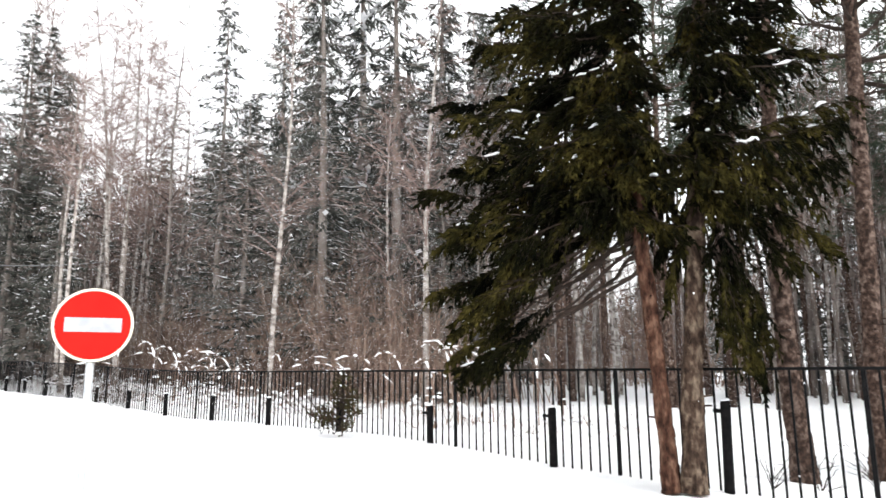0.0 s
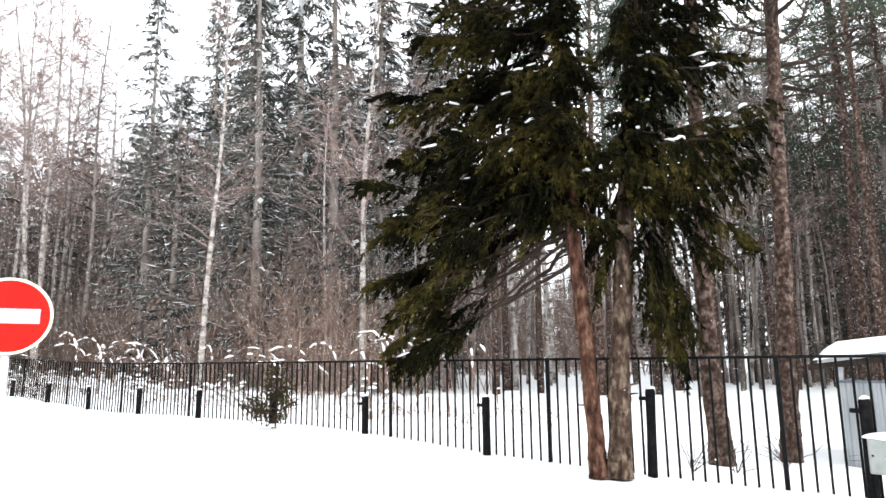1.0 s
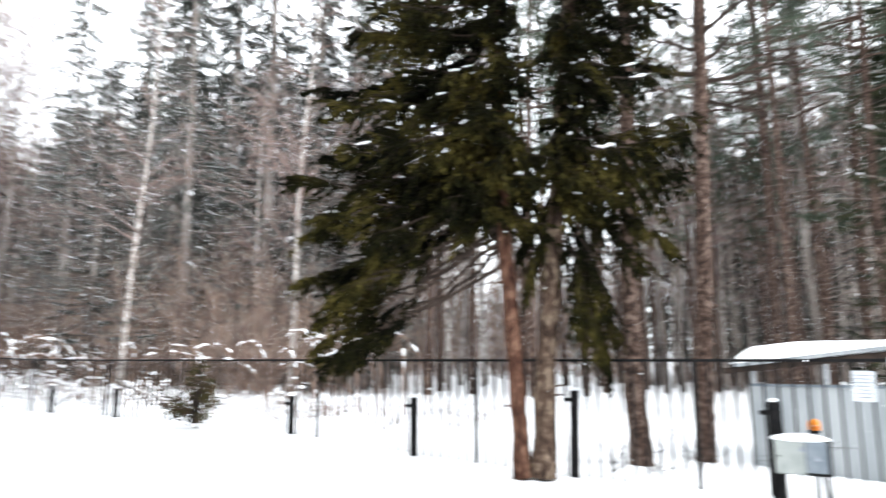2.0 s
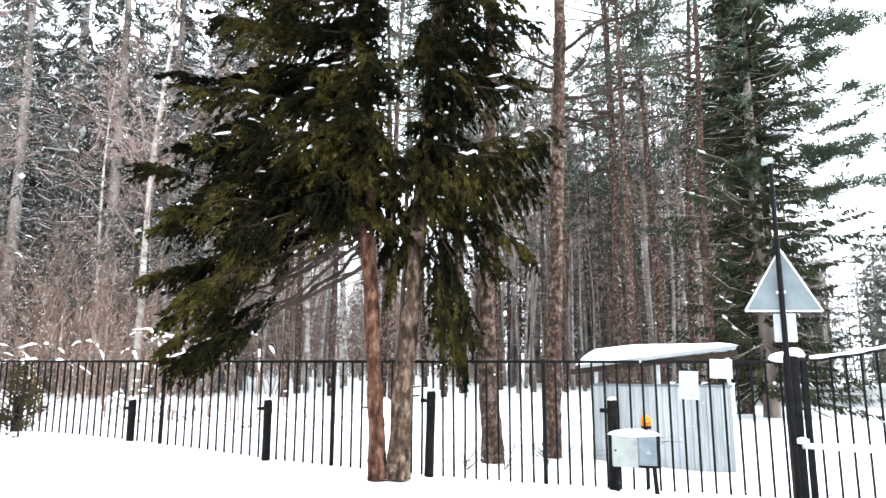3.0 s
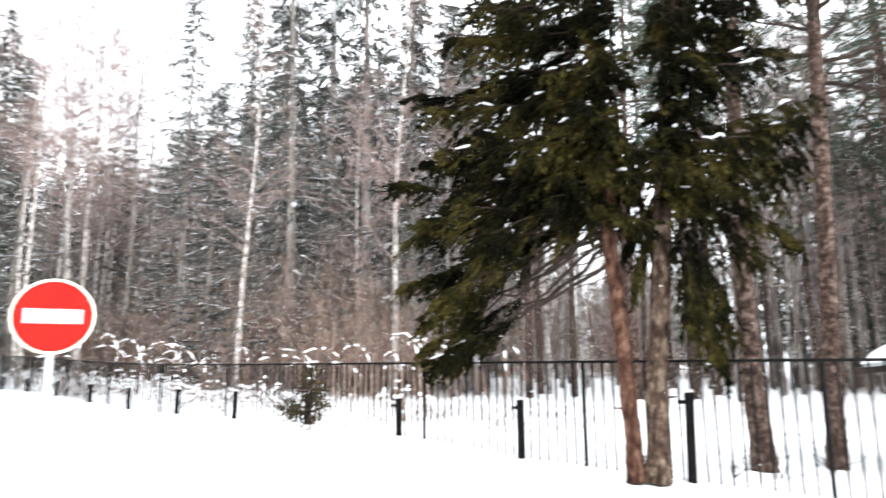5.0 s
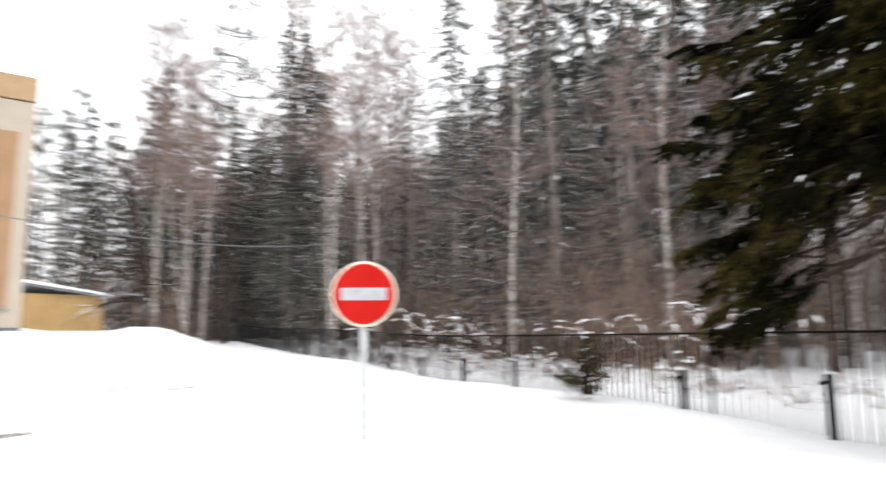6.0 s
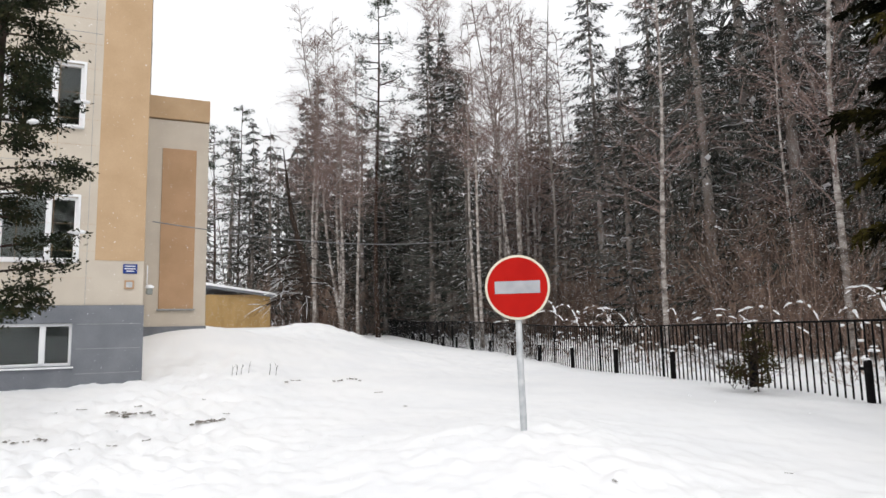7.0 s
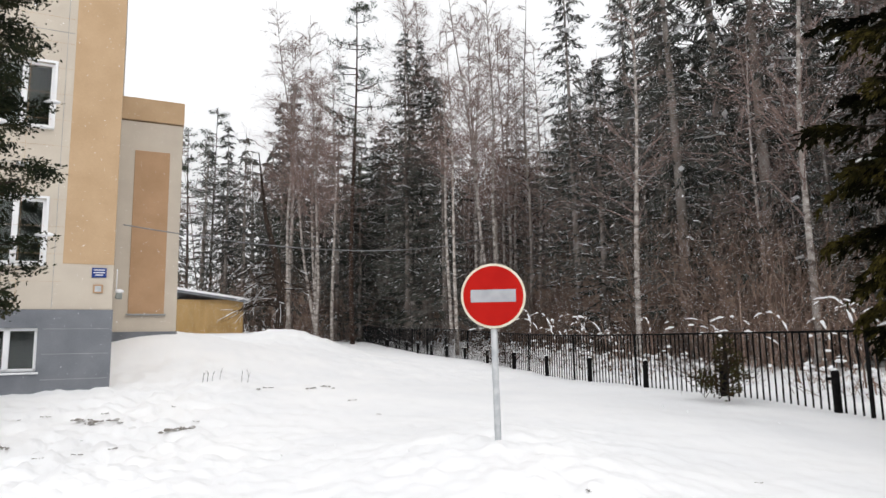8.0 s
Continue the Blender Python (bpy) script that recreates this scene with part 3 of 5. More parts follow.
def notice(s, z, w, h, bars):
    p = fence_at(s)
    t = thing("notice", (p.x - 0.04, p.y - 0.045, z), "white printed notice in a plastic sleeve tied to the fence", "notice", "notices on the fence", turn=FTURN)
    part("sheet", Shape().box((0, 0, 0), (w, 0.008, h), pose(0, 0, 0, 0, 2)), PAPER, t)
    pr = Shape()
    for k in range(bars):
        pr.box((random.uniform(-0.02, 0.0), -0.006, h * 0.36 - k * h * 0.72 / max(1, bars - 1)), (w * random.uniform(0.5, 0.78), 0.004, h * 0.03), pose(0, 0, 0, 0, 2))
    part("text_bar", pr, INK, t)


notice(-0.12, 1.25, 0.21, 0.32, 7)
notice(-0.48, 1.44, 0.24, 0.22, 4)

# electrical boxes on a stand in front of the fence
ebox = thing("meter_boxes", (5.26, 6.49, 0), "pale and dark grey electrical boxes on a stand under snow", "electrical box", turn=FTURN + 4)
part("body", Shape().box((-0.10, 0, 0.49), (0.35, 0.20, 0.40), bevel=0.015), BOX_GREY, ebox, "pale grey box")
part("door", Shape().box((0.19, -0.01, 0.50), (0.235, 0.22, 0.36), bevel=0.012), BOX_DARK, ebox, "dark grey meter box")
part("side_rim", Shape().box((0.32, 0.0, 0.49), (0.03, 0.22, 0.40), bevel=0.006), BLACK, ebox)
part("bottom_edge", Shape().box((0.19, 0.0, 0.30), (0.25, 0.2, 0.03), bevel=0.006), BLACK, ebox)
for x, z, y in ((0.03, 0.60, -0.103), (0.20, 0.50, -0.123)):
    st = Shape()
    st.add([(x - 0.04, y, z - 0.035), (x + 0.04, y, z - 0.035), (x, y, z + 0.04), (x - 0.04, y - 0.003, z - 0.035), (x + 0.04, y - 0.003, z - 0.035), (x, y - 0.003, z + 0.04)],
           [(0, 1, 2), (5, 4, 3), (0, 3, 4, 1), (1, 4, 5, 2), (2, 5, 3, 0)])
    part("warning_sticker", st, INK, ebox, "pale triangular warning sticker")
part("latch", Shape().tube([(-0.23, -0.105, 0.5), (-0.23, -0.12, 0.5)], [0.014, 0.012], 10), BLACK, ebox)
part("leg", Shape().box((0.28, 0.02, 0.1), (0.06, 0.06, 0.5), pose(0, 0, 0, 0, -4), bevel=0.008), BLACK, ebox)
part("leg", Shape().box((-0.22, 0.06, 0.1), (0.05, 0.05, 0.5), bevel=0.008), BLACK, ebox)
part("snow_cap", Shape().blob((0.02, 0, 0.695), (0.34, 0.14, 0.075), 0.12, 20, 8), SNOW_CAP, ebox, smooth=True)
ebox.scale = (0.85, 0.85, 0.88)
ebox.location.z += 0.07
beacon = thing("warning_beacon", (5.585, 6.63, 0.06), "small orange gate beacon on a thin black stalk", "beacon")
part("stalk", Shape().tube([(0, 0, -0.2), (0, 0, 0.68)], [0.015, 0.015], 8), BLACK, beacon)
part("base", Shape().tube([(0, 0, 0.67), (0, 0, 0.70)], [0.06, 0.06], 14), BLACK, beacon)
part("lens", Shape().tube([(0, 0, 0.70), (0, 0, 0.76), (0, 0, 0.80), (0, 0, 0.82)], [0.062, 0.066, 0.052, 0.018], 14), ORANGE, beacon, "orange plastic lens", True)

# metal shed behind the fence
shed = thing("metal_shed", (8.45, 8.02, -0.15), "grey-blue corrugated metal shed under a thick cap of snow", "shed", turn=FTURN)


def corrugated(x0, x1, y, z0, z1, pitch=0.11, depth=0.018, axis=0):
    sh = Shape()
    prof, x = [], x0
    while x < x1:
        for dx, dy in ((0, 0), (pitch * 0.35, 0), (pitch * 0.5, depth), (pitch * 0.85, depth)):
            if x + dx < x1:
                prof.append((x + dx, dy))
        x += pitch
    prof.append((x1, 0))
    vs, n = [], len(prof)
    for off in (0, 0.004):
        for z in (z0, z1):
            for px, dy in prof:
                vs.append((px, y + dy + off, z) if axis == 0 else (y - dy - off, px, z))
    fs = []
    for i in range(n - 1):
        fs += [(i, i + 1, n + i + 1, n + i), (2 * n + i, 3 * n + i, 3 * n + i + 1, 2 * n + i + 1)]
    sh.add(vs, fs)
    return sh


part("front_sheet", corrugated(-2.15, 0, 0.0, -0.1, 1.30), SHEET, shed)
part("side_sheet", corrugated(0, 2.0, 0.0, -0.1, 1.30, axis=1), SHEET, shed)
part("back_sheet", Shape().box((-1.08, 2.0, 0.5), (2.15, 0.03, 1.3)), SHEET, shed)
part("sheet_rail", Shape().box((-1.07, -0.02, 1.30), (2.15, 0.04, 0.04), bevel=0.006), BOX_DARK, shed)
for k in range(9):
    part("rafter", Shape().box((-2.15 + 0.27 * k, 0.95, 1.555 + 0.034 * k), (0.05, 2.4, 0.06), bevel=0.006), DARK_TWIG, shed)
part("far_side_sheet", Shape().box((-2.15, 1.0, 0.6), (0.03, 2.0, 1.4)), SHEET, shed)
for x in (-2.1, -1.1, -0.04):
    part("frame_post", Shape().box((x, 0.05, 0.8), (0.06, 0.06, 1.75 + 0.1 * (x + 2.1)), bevel=0.006), GALV, shed)
part("corner_trim", Shape().box((0.0, -0.012, 0.62), (0.06, 0.03, 1.45), bevel=0.006), GALV, shed)
rf = Shape()


def slab(sh, pts, t):
    k = [(x, y, z - t) for x, y, z in pts]
    sh.add([*pts, *k], [(0, 1, 2, 3), (7, 6, 5, 4), (0, 4, 5, 1), (1, 5, 6, 2), (2, 6, 7, 3), (3, 7, 4, 0)])


slab(rf, [(-2.35, -0.3, 1.62), (0.08, -0.3, 1.93), (0.08, 2.3, 1.86), (-2.35, 2.3, 1.60)], 0.05)
part("roof", rf, SHEET, shed, "grey sheet roof")
part("roof_beam", Shape().box((-1.2, -0.2, 1.66), (2.6, 0.07, 0.09), pose(0, 0, 0, 0, -6.5), bevel=0.01), DARK_TWIG, shed, "dark timber roof beam")
nx, ny = 26, 16
rs = Shape()
vs = []
for j in range(ny + 1):
    for i in range(nx + 1):
        u, v = i / nx, j / ny
        e = min(1, min(u, 1 - u) * 9) ** 0.5 * min(1, min(v, 1 - v) * 7) ** 0.5
        x, y = -2.40 + 2.52 * u, -0.34 + 2.69 * v
        zr = 1.62 + 0.127 * (x + 2.35) * (1 - 0.1 * v)
        hgt = (0.25 - 0.17 * smooth(0.25, 1.0, u)) * e + 0.03 * e * noise.noise((x * 1.3, y * 1.3, 3))
        vs.append((x, y, zr + 0.003 + float(hgt)))
rs.add(vs, [(j * (nx + 1) + i, j * (nx + 1) + i + 1, (j + 1) * (nx + 1) + i + 1, (j + 1) * (nx + 1) + i) for j in range(ny) for i in range(nx)])
part("roof_snow", rs, SNOW_CAP, shed, "thick pillow of snow on the roof", True)

# low wall beyond the gate
lw = tagged(part("wall_low", Shape().box((0, 0, 0.3), (26, 0.3, 0.9), bevel=0.02), CONCRETE), "low grey concrete wall along the far drive", "wall", kind="structure")
lw.matrix_world = pose(27.5, 11.5, 0, 0, 0, -40)
ls = part("snow_cap", Shape().box((0, 0, 0.79), (26, 0.34, 0.1), bevel=0.04), SNOW_CAP, lw)


# ---- trees ----
class Leaves:
    """Many small flat sprays, kept as numpy blocks until the mesh is made."""

    def __init__(self):
        self.blocks = []

    def sprays(self, p, d, w, length, width):
        """Diamond sprays from points p along d, spread along w."""
        L, W = length[:, None], width[:, None]
        q = np.stack([p, p + d * L * 0.45 + w * W, p + d * L, p + d * L * 0.45 - w * W], 1)
        self.blocks.append(q)

    def mesh(self, name):
        q = np.concatenate(self.blocks)
        n = len(q)
        me = bpy.data.meshes.new(name)
        me.vertices.add(4 * n)
        me.vertices.foreach_set("co", q.reshape(-1).astype(np.float32))
        me.loops.add(4 * n)
        me.loops.foreach_set("vertex_index", np.arange(4 * n, dtype=np.int32))
        me.polygons.add(n)
        me.polygons.foreach_set("loop_start", np.arange(0, 4 * n, 4, dtype=np.int32))
        me.update(calc_edges=True)
        return me


def unit(a):
    return a / np.maximum(np.linalg.norm(a, axis=-1, keepdims=True), 1e-9)


def rnd(rs, n, lo, hi):
    return rs.uniform(lo, hi, n)


def curve(p0, d0, length, droop, lift, n):
    """A branch line: it leaves along d0, sags and lifts again at its tip."""
    t = np.linspace(0, 1, n)[:, None]
    p = np.asarray(p0) + np.asarray(d0) * length * t
    p[:, 2] += -droop * length * t[:, 0] ** 1.4 + lift * length * t[:, 0] ** 3
    return p


def at_curve(c, u):
    x = np.clip(u, 0, 1) * (len(c) - 1)
    i = np.minimum(x.astype(int), len(c) - 2)
    fr = (x - i)[:, None]
    return c[i] * (1 - fr) + c[i + 1] * fr, unit(c[i + 1] - c[i])


def conifer(rs, height, radius, first, whorls, per, sprays, leaf, wid, droop=0.45, skip=0.22, trunk_r=0.17, snow=0):
    """A whole spruce for the forest: trunk, ragged hanging boughs, dead lower limbs, and snow lying on boughs."""
    tr = Shape()
    sway = rs.uniform(-0.02, 0.02, 2) * height
    line = [(sway[0] * (k / 8) ** 2, sway[1] * (k / 8) ** 2, height * k / 8) for k in range(9)]
    tr.tube(line, [trunk_r * (1 - 0.93 * k / 8) for k in range(9)], 7, 0.1)
    for i in range(16):
        z, a = rs.uniform(0.5, first + 2), rs.uniform(0, 2 * math.pi)
        c = curve((0, 0, z), (math.cos(a), math.sin(a), 0), rs.uniform(0.4, 1.4), 0.3, 0, 4)
        tr.tube([tuple(q) for q in c], [0.014, 0.011, 0.008, 0.004], 3, caps=False)
    lv, sn = Leaves(), Leaves()
    ph = rs.uniform(0, 6.28, 4)
    for i in range(whorls):
        f = min(0.995, max(0, (i + rs.uniform(-0.6, 0.6)) / whorls))
        z = first + (height * 0.985 - first) * f
        for k in range(per):
            if rs.random() < skip:
                continue
            a = rs.uniform(0, 2 * math.pi)
            # the outline swells and thins with height and side
            ragged = 0.75 + 0.25 * math.sin(3 * a + 9 * f + ph[0]) + 0.22 * math.sin(2 * a - 23 * f + ph[1])
            L = (radius * (1 - f) ** 0.7 * ragged + 0.15) * rs.uniform(0.45, 1.2)
            d = np.array([math.cos(a), math.sin(a), rs.uniform(-0.1, 0.35)])
            base = (sway[0] * (z / height) ** 2, sway[1] * (z / height) ** 2, z)
            c = curve(base, d, L, droop * rs.uniform(0.4, 1.5), 0.25, 7)
            if L > 0.8 and k % 2 == 0:
                tr.tube([tuple(q) for q in c[::3]], [0.02, 0.014, 0.006], 3, caps=False)
            n = max(4, int(sprays * (0.35 + L / radius)))
            p, tg = at_curve(c, rs.uniform(0.1, 1, n) ** 0.8)
            side = np.array([-d[1], d[0], 0]) * rs.choice([-1, 1], n)[:, None]
            dd = unit(tg * rnd(rs, n, 0.2, 0.8)[:, None] + side * rnd(rs, n, 0.0, 0.7)[:, None] + np.array([0, 0, -1]) * rnd(rs, n, 0.2, 1.2)[:, None])
            w = unit(np.cross(dd, unit(rs.normal(size=(n, 3)))))
            lv.sprays(p, dd, w, leaf * rnd(rs, n, 0.4, 1.5), wid * rnd(rs, n, 0.5, 1.3))
            if snow and L > 0.5 and rs.random() < snow:
                m = 2
                p, tg = at_curve(c, rs.uniform(0.45, 1.0, m))
                w = np.tile(np.array([-d[1], d[0], 0.0]), (m, 1))
                sn.sprays(p + [0, 0, 0.05], tg, w, rnd(rs, m, 0.15, 0.4), rnd(rs, m, 0.03, 0.09))
    return tr.mesh("trunk", True), lv.mesh("crown"), (sn.mesh("snow") if sn.blocks else None)


def bare_tree(rs, height, first, limbs, twigs, spread, trunk_r, fork=False, upright=0.8):
    """A leafless birch or alder: a swaying trunk, limbs, and a haze of twigs."""
    tr, lm, lv = Shape(), Shape(), Leaves()
    stems = [(rs.uniform(-0.02, 0.02, 2), 0.0)]
    if fork:
        stems.append((rs.uniform(-0.13, 0.13, 2), 0.3))
    for lean, z0 in stems:
        w1, w2 = rs.uniform(0, 6, 2)
        line = np.array([[lean[0] * z + 0.10 * math.sin(z * 0.5 + w1), lean[1] * z + 0.10 * math.sin(z * 0.43 + w2), z] for z in np.linspace(z0, height, 12)])
        line[:, :2] -= line[0, :2] if z0 == 0 else 0
        tr.tube([tuple(q) for q in line], [trunk_r * (1 - 0.95 * k / 11) + 0.006 for k in range(12)], 7, 0.1)
        for i in range(limbs):
            f = rs.uniform(0, 1) ** 0.8
            z = first + (height * 0.97 - first) * f
            p0, _ = at_curve(line, np.array([(z - z0) / (height - z0)]))
            a = rs.uniform(0, 2 * math.pi)
            d = unit(np.array([math.cos(a), math.sin(a), upright * rs.uniform(0.5, 1.6)]))
            L = spread * (1.1 - 0.8 * f) * rs.uniform(0.5, 1.2)
            c = curve(p0[0], d, L, -0.1, -0.25, 6)
            lm.tube([tuple(q) for q in c], [0.026 * (L / spread) + 0.008, 0.022, 0.016, 0.011, 0.008, 0.004], 3, caps=False)
            n = twigs
            p, tg = at_curve(c, rs.uniform(0.15, 1, n))
            dd = unit(tg + rs.normal(size=(n, 3)) * 0.55)
            ln = L * rnd(rs, n, 0.18, 0.45)
            w = unit(np.cross(dd, rs.normal(size=(n, 3))))
            lv.sprays(p, dd, w, ln, np.full(n, 0.010))
            p2 = np.repeat(p + dd * (ln * 0.6)[:, None], 2, 0)
            d2 = unit(np.repeat(dd, 2, 0) + rs.normal(size=(2 * n, 3)) * 0.6 + [0, 0, -0.15])
            lv.sprays(p2, d2, unit(np.cross(d2, rs.normal(size=(2 * n, 3)))), np.repeat(ln, 2) * rnd(rs, 2 * n, 0.4, 0.9), np.full(2 * n, 0.008))
    return tr.mesh("trunk", True), lm.mesh("branchwork"), lv.mesh("crown")


def pine_tree(rs, height, first, limbs, trunk_r):
    """A tall pine: bare trunk with dead snags, crown of tufted boughs."""
    tr, lv = Shape(), Leaves()
    w1, w2 = rs.uniform(0, 6, 2)
    line = np.array([[0.12 * math.sin(z * 0.25 + w1) - 0.12 * math.sin(w1), 0.12 * math.sin(z * 0.22 + w2) - 0.12 * math.sin(w2), z] for z in np.linspace(0, height, 14)])
    tr.tube([tuple(q) for q in line], [trunk_r * (1 - 0.85 * k / 13) for k in range(14)], 9, 0.12)
    for i in range(14):
        z = rs.uniform(1.8, first)
        p0, _ = at_curve(line, np.array([z / height]))
        a = rs.uniform(0, 2 * math.pi)
        c = curve(p0[0], (math.cos(a), math.sin(a), rs.uniform(-0.3, 0.3)), rs.uniform(0.3, 1.5), 0.15, 0, 4)
        tr.tube([tuple(q) for q in c], [0.018, 0.013, 0.009, 0.004], 3, caps=False)
    for i in range(limbs):
        f = rs.uniform(0, 1)
        z = first + (height - first) * f
        p0, _ = at_curve(line, np.array([z / height]))
        a = rs.uniform(0, 2 * math.pi)
        L = (2.9 - 2.0 * f) * rs.uniform(0.5, 1.15)
        c = curve(p0[0], (math.cos(a), math.sin(a), rs.uniform(-0.05, 0.4)), L, 0.2, 0.25, 7)
        tr.tube([tuple(q) for q in c], [0.045, 0.036, 0.028, 0.022, 0.016, 0.011, 0.005], 4, caps=False)
        m = 9
        pc, tg = at_curve(c, rs.uniform(0.4, 1, m))
        pc = pc + rs.normal(size=(m, 3)) * [0.22, 0.22, 0.10] * min(1, L / 1.5)
        n = 11
        p = np.repeat(pc, n, 0) + rs.normal(size=(m * n, 3)) * 0.09
        dd = unit(rs.normal(size=(m * n, 3)) + [0, 0, 0.35] + np.repeat(tg, n, 0) * 0.6)
        lv.sprays(p, dd, unit(np.cross(dd, rs.normal(size=(m * n, 3)))), rnd(rs, m * n, 0.14, 0.28), np.full(m * n, 0.02))
    return tr.mesh("trunk", True), lv.mesh("crown")


def shrub(rs, stems, height, spread, twigs):
    lv = Leaves()
    tr = Shape()
    for i in range(stems):
        a, r = rs.uniform(0, 2 * math.pi), spread * math.sqrt(rs.uniform(0, 1)) * 0.5
        d = unit(np.array([rs.normal() * 0.25, rs.normal() * 0.25, 1.0]))
        h = height * rs.uniform(0.45, 1.1)
        c = curve((r * math.cos(a), r * math.sin(a), -0.1), d, h, 0, 0, 5)
        c[:, :2] += np.array([rs.normal(), rs.normal()]) * 0.12 * (np.linspace(0, 1, 5) ** 2)[:, None] * h
        tr.tube([tuple(q) for q in c], [0.014, 0.011, 0.009, 0.006, 0.003], 3, caps=False)
        n = twigs
        p, tg = at_curve(c, rs.uniform(0.2, 1, n))
        dd = unit(tg + rs.normal(size=(n, 3)) * 0.5)
        ln = h * rnd(rs, n, 0.12, 0.35)
        lv.sprays(p, dd, unit(np.cross(dd, rs.normal(size=(n, 3)))), ln, np.full(n, 0.008))
        p2 = np.repeat(p + dd * (ln * 0.5)[:, None], 2, 0)
        d2 = unit(np.repeat(dd, 2, 0) + rs.normal(size=(2 * n, 3)) * 0.6)
        lv.sprays(p2, d2, unit(np.cross(d2, rs.normal(size=(2 * n, 3)))), np.repeat(ln, 2) * 0.6, np.full(2 * n, 0.006))
    return tr.mesh("stems"), lv.mesh("twigs")


def model(name, pieces, label, category, group):
    ob = thing(name, (0, 0, -50), label, category, group)
    for n, me, mt, *lab in pieces:
        if me:
            part(n, me, mt, ob, lab[0] if lab else "", kind="" if n == "trunk" else "stuff")
    return ob


RS = np.random.RandomState(7)
SPRUCES, BIRCHES, PINES, SHRUBS, ALDERS = [], [], [], [], []
for h, r, first in ((20, 2.4, 2.0), (17, 2.1, 1.0), (23, 2.6, 4.0), (14, 1.9, 0.5)):
    t, l, s = conifer(RS, h, r, first, int(h * 2.6), 10, 30, 0.24, 0.024, droop=0.55, snow=0.30)
    SPRUCES.append((h, model("spruce_tree", [("trunk", t, HAZED_BARK), ("crown", l, HAZED_NEEDLES), ("snow", s, SNOW_CAP)], "tall forest-edge spruce dusted with snow, haze in its colours", "tree", "forest spruces")))
COARSE = []
for h, r, first in ((18, 2.5, 1.0), (16, 2.3, 2.5)):
    t, l, s = conifer(RS, h, r, first, 30, 8, 13, 0.42, 0.05, droop=0.55, snow=0.2)
    COARSE.append((h, t, l))
FAR_WOODS = []
for h, first, fork in ((19, 6, False), (22, 8, True), (16, 4, False)):
    t, k, l = bare_tree(RS, h, first, 38, 14, 3.0, 0.10, fork)
    BIRCHES.append((h, model("birch_tree", [("trunk", t, BIRCH_BARK), ("branchwork", k, TWIG), ("crown", l, TWIG)], "slender bare birch with a pale trunk among the spruces", "tree", "forest birches")))
for h, first in ((20, 5), (17, 4)):
    t, k, l = bare_tree(RS, h, first, 38, 13, 2.4, 0.11, False, 0.5)
    ALDERS.append((h, model("alder_tree", [("trunk", t, HAZED_BARK), ("branchwork", k, DARK_TWIG), ("crown", l, TWIG)], "bare dark alder with short branches in the forest", "tree", "forest alders")))
for h, first in ((21, 11), (18, 9)):
    t, l = pine_tree(RS, h, first, 42, 0.16)
    PINES.append((h, model("pine_tree", [("trunk", t, PINE_BARK), ("crown", l, PINE_NEEDLES)], "tall pine with a bare reddish trunk and tufted crown", "tree", "forest pines")))
for h, sp, st in ((5.0, 3.2, 34), (3.2, 3.0, 34), (6.5, 3.0, 28)):
    t, l = shrub(RS, st, h, sp, 9)
    SHRUBS.append((h, model("shrub", [("stem", t, BRUSH), ("crown", l, BRUSH)], "leafless brown thicket shrub under the forest edge", "shrub", "thicket shrubs")))
USED = set()


def plant(kind, i, x, y, height=None, turn=None, lean=(0, 0)):
    if kind is COARSE:
        FAR_WOODS.append((i % len(COARSE), x, y, height, RS.uniform(0, 6.28)))
        return None
    h, ob = kind[i % len(kind)]
    k = (height or h) / h
    m = Matrix.Translation((x, y, ground_z(x, y) - 0.15)) @ pose(0, 0, 0, lean[0], lean[1], 0) @ pose(0, 0, 0, 0, 0, RS.uniform(0, 360) if turn is None else turn)
    if ob.name not in USED:
        USED.add(ob.name)
        made = ob
        made.matrix_basis = m
    else:
        made = copy_thing(ob, m)
    w = k * (1.3 if kind is SPRUCES else 1.0)
    made.scale = (w, w, k)
    return made


# trees that stand out one by one
plant(BIRCHES, 0, -15.3, 26.9, 17)
plant(BIRCHES, 1, -15.0, 30.8, 21, lean=(0, 1))
plant(ALDERS, 0, -15.8, 36.7, 23.5)
plant(SPRUCES, 2, -12.4, 35.9, 24)
plant(SPRUCES, 2, -22.4, 35.5, 21)
plant(SPRUCES, 0, -19.8, 33.6, 17.4)
plant(SPRUCES, 1, -9.3, 30.6, 15)
plant(BIRCHES, 2, -6.9, 26.8, 19, lean=(0, 1.5))
plant(BIRCHES, 2, -0.7, 25.0, 20, lean=(0, 2))
plant(PINES, 0, -46.0, 38.6, 20)
plant(PINES, 1, -48.5, 38.0, 18)
plant(BIRCHES, 1, -29.9, 33.7, 23)
plant(BIRCHES, 0, -29.4, 34.8, 22)
plant(PINES, 0, -28.6, 36.0, 25)
plant(SPRUCES, 0, -35.9, 37.6, 21)
plant(SPRUCES, 1, -33.3, 40.0, 19)
plant(SPRUCES, 2, -23.3, 34.9, 21.3)
plant(SPRUCES, 0, -22.1, 35.7, 18.7)
plant(BIRCHES, 0, -19.0, 32.9, 20)
plant(PINES, 0, 13.9, 17.2, 19)
plant(PINES, 1, 16.6, 18.9, 20)
plant(PINES, 1, 14.2, 14.2, 17)
t, l, s = conifer(RS, 18, 3.0, 0.8, 76, 13, 90, 0.20, 0.022, trunk_r=0.24, skip=0.05, snow=0.12)
big = model("spruce_tree", [("trunk", t, HAZED_BARK), ("crown", l, THUJA), ("snow", s, SNOW_CAP)], "broad dark spruce with hanging boughs beyond the gate", "tree", "forest spruces")
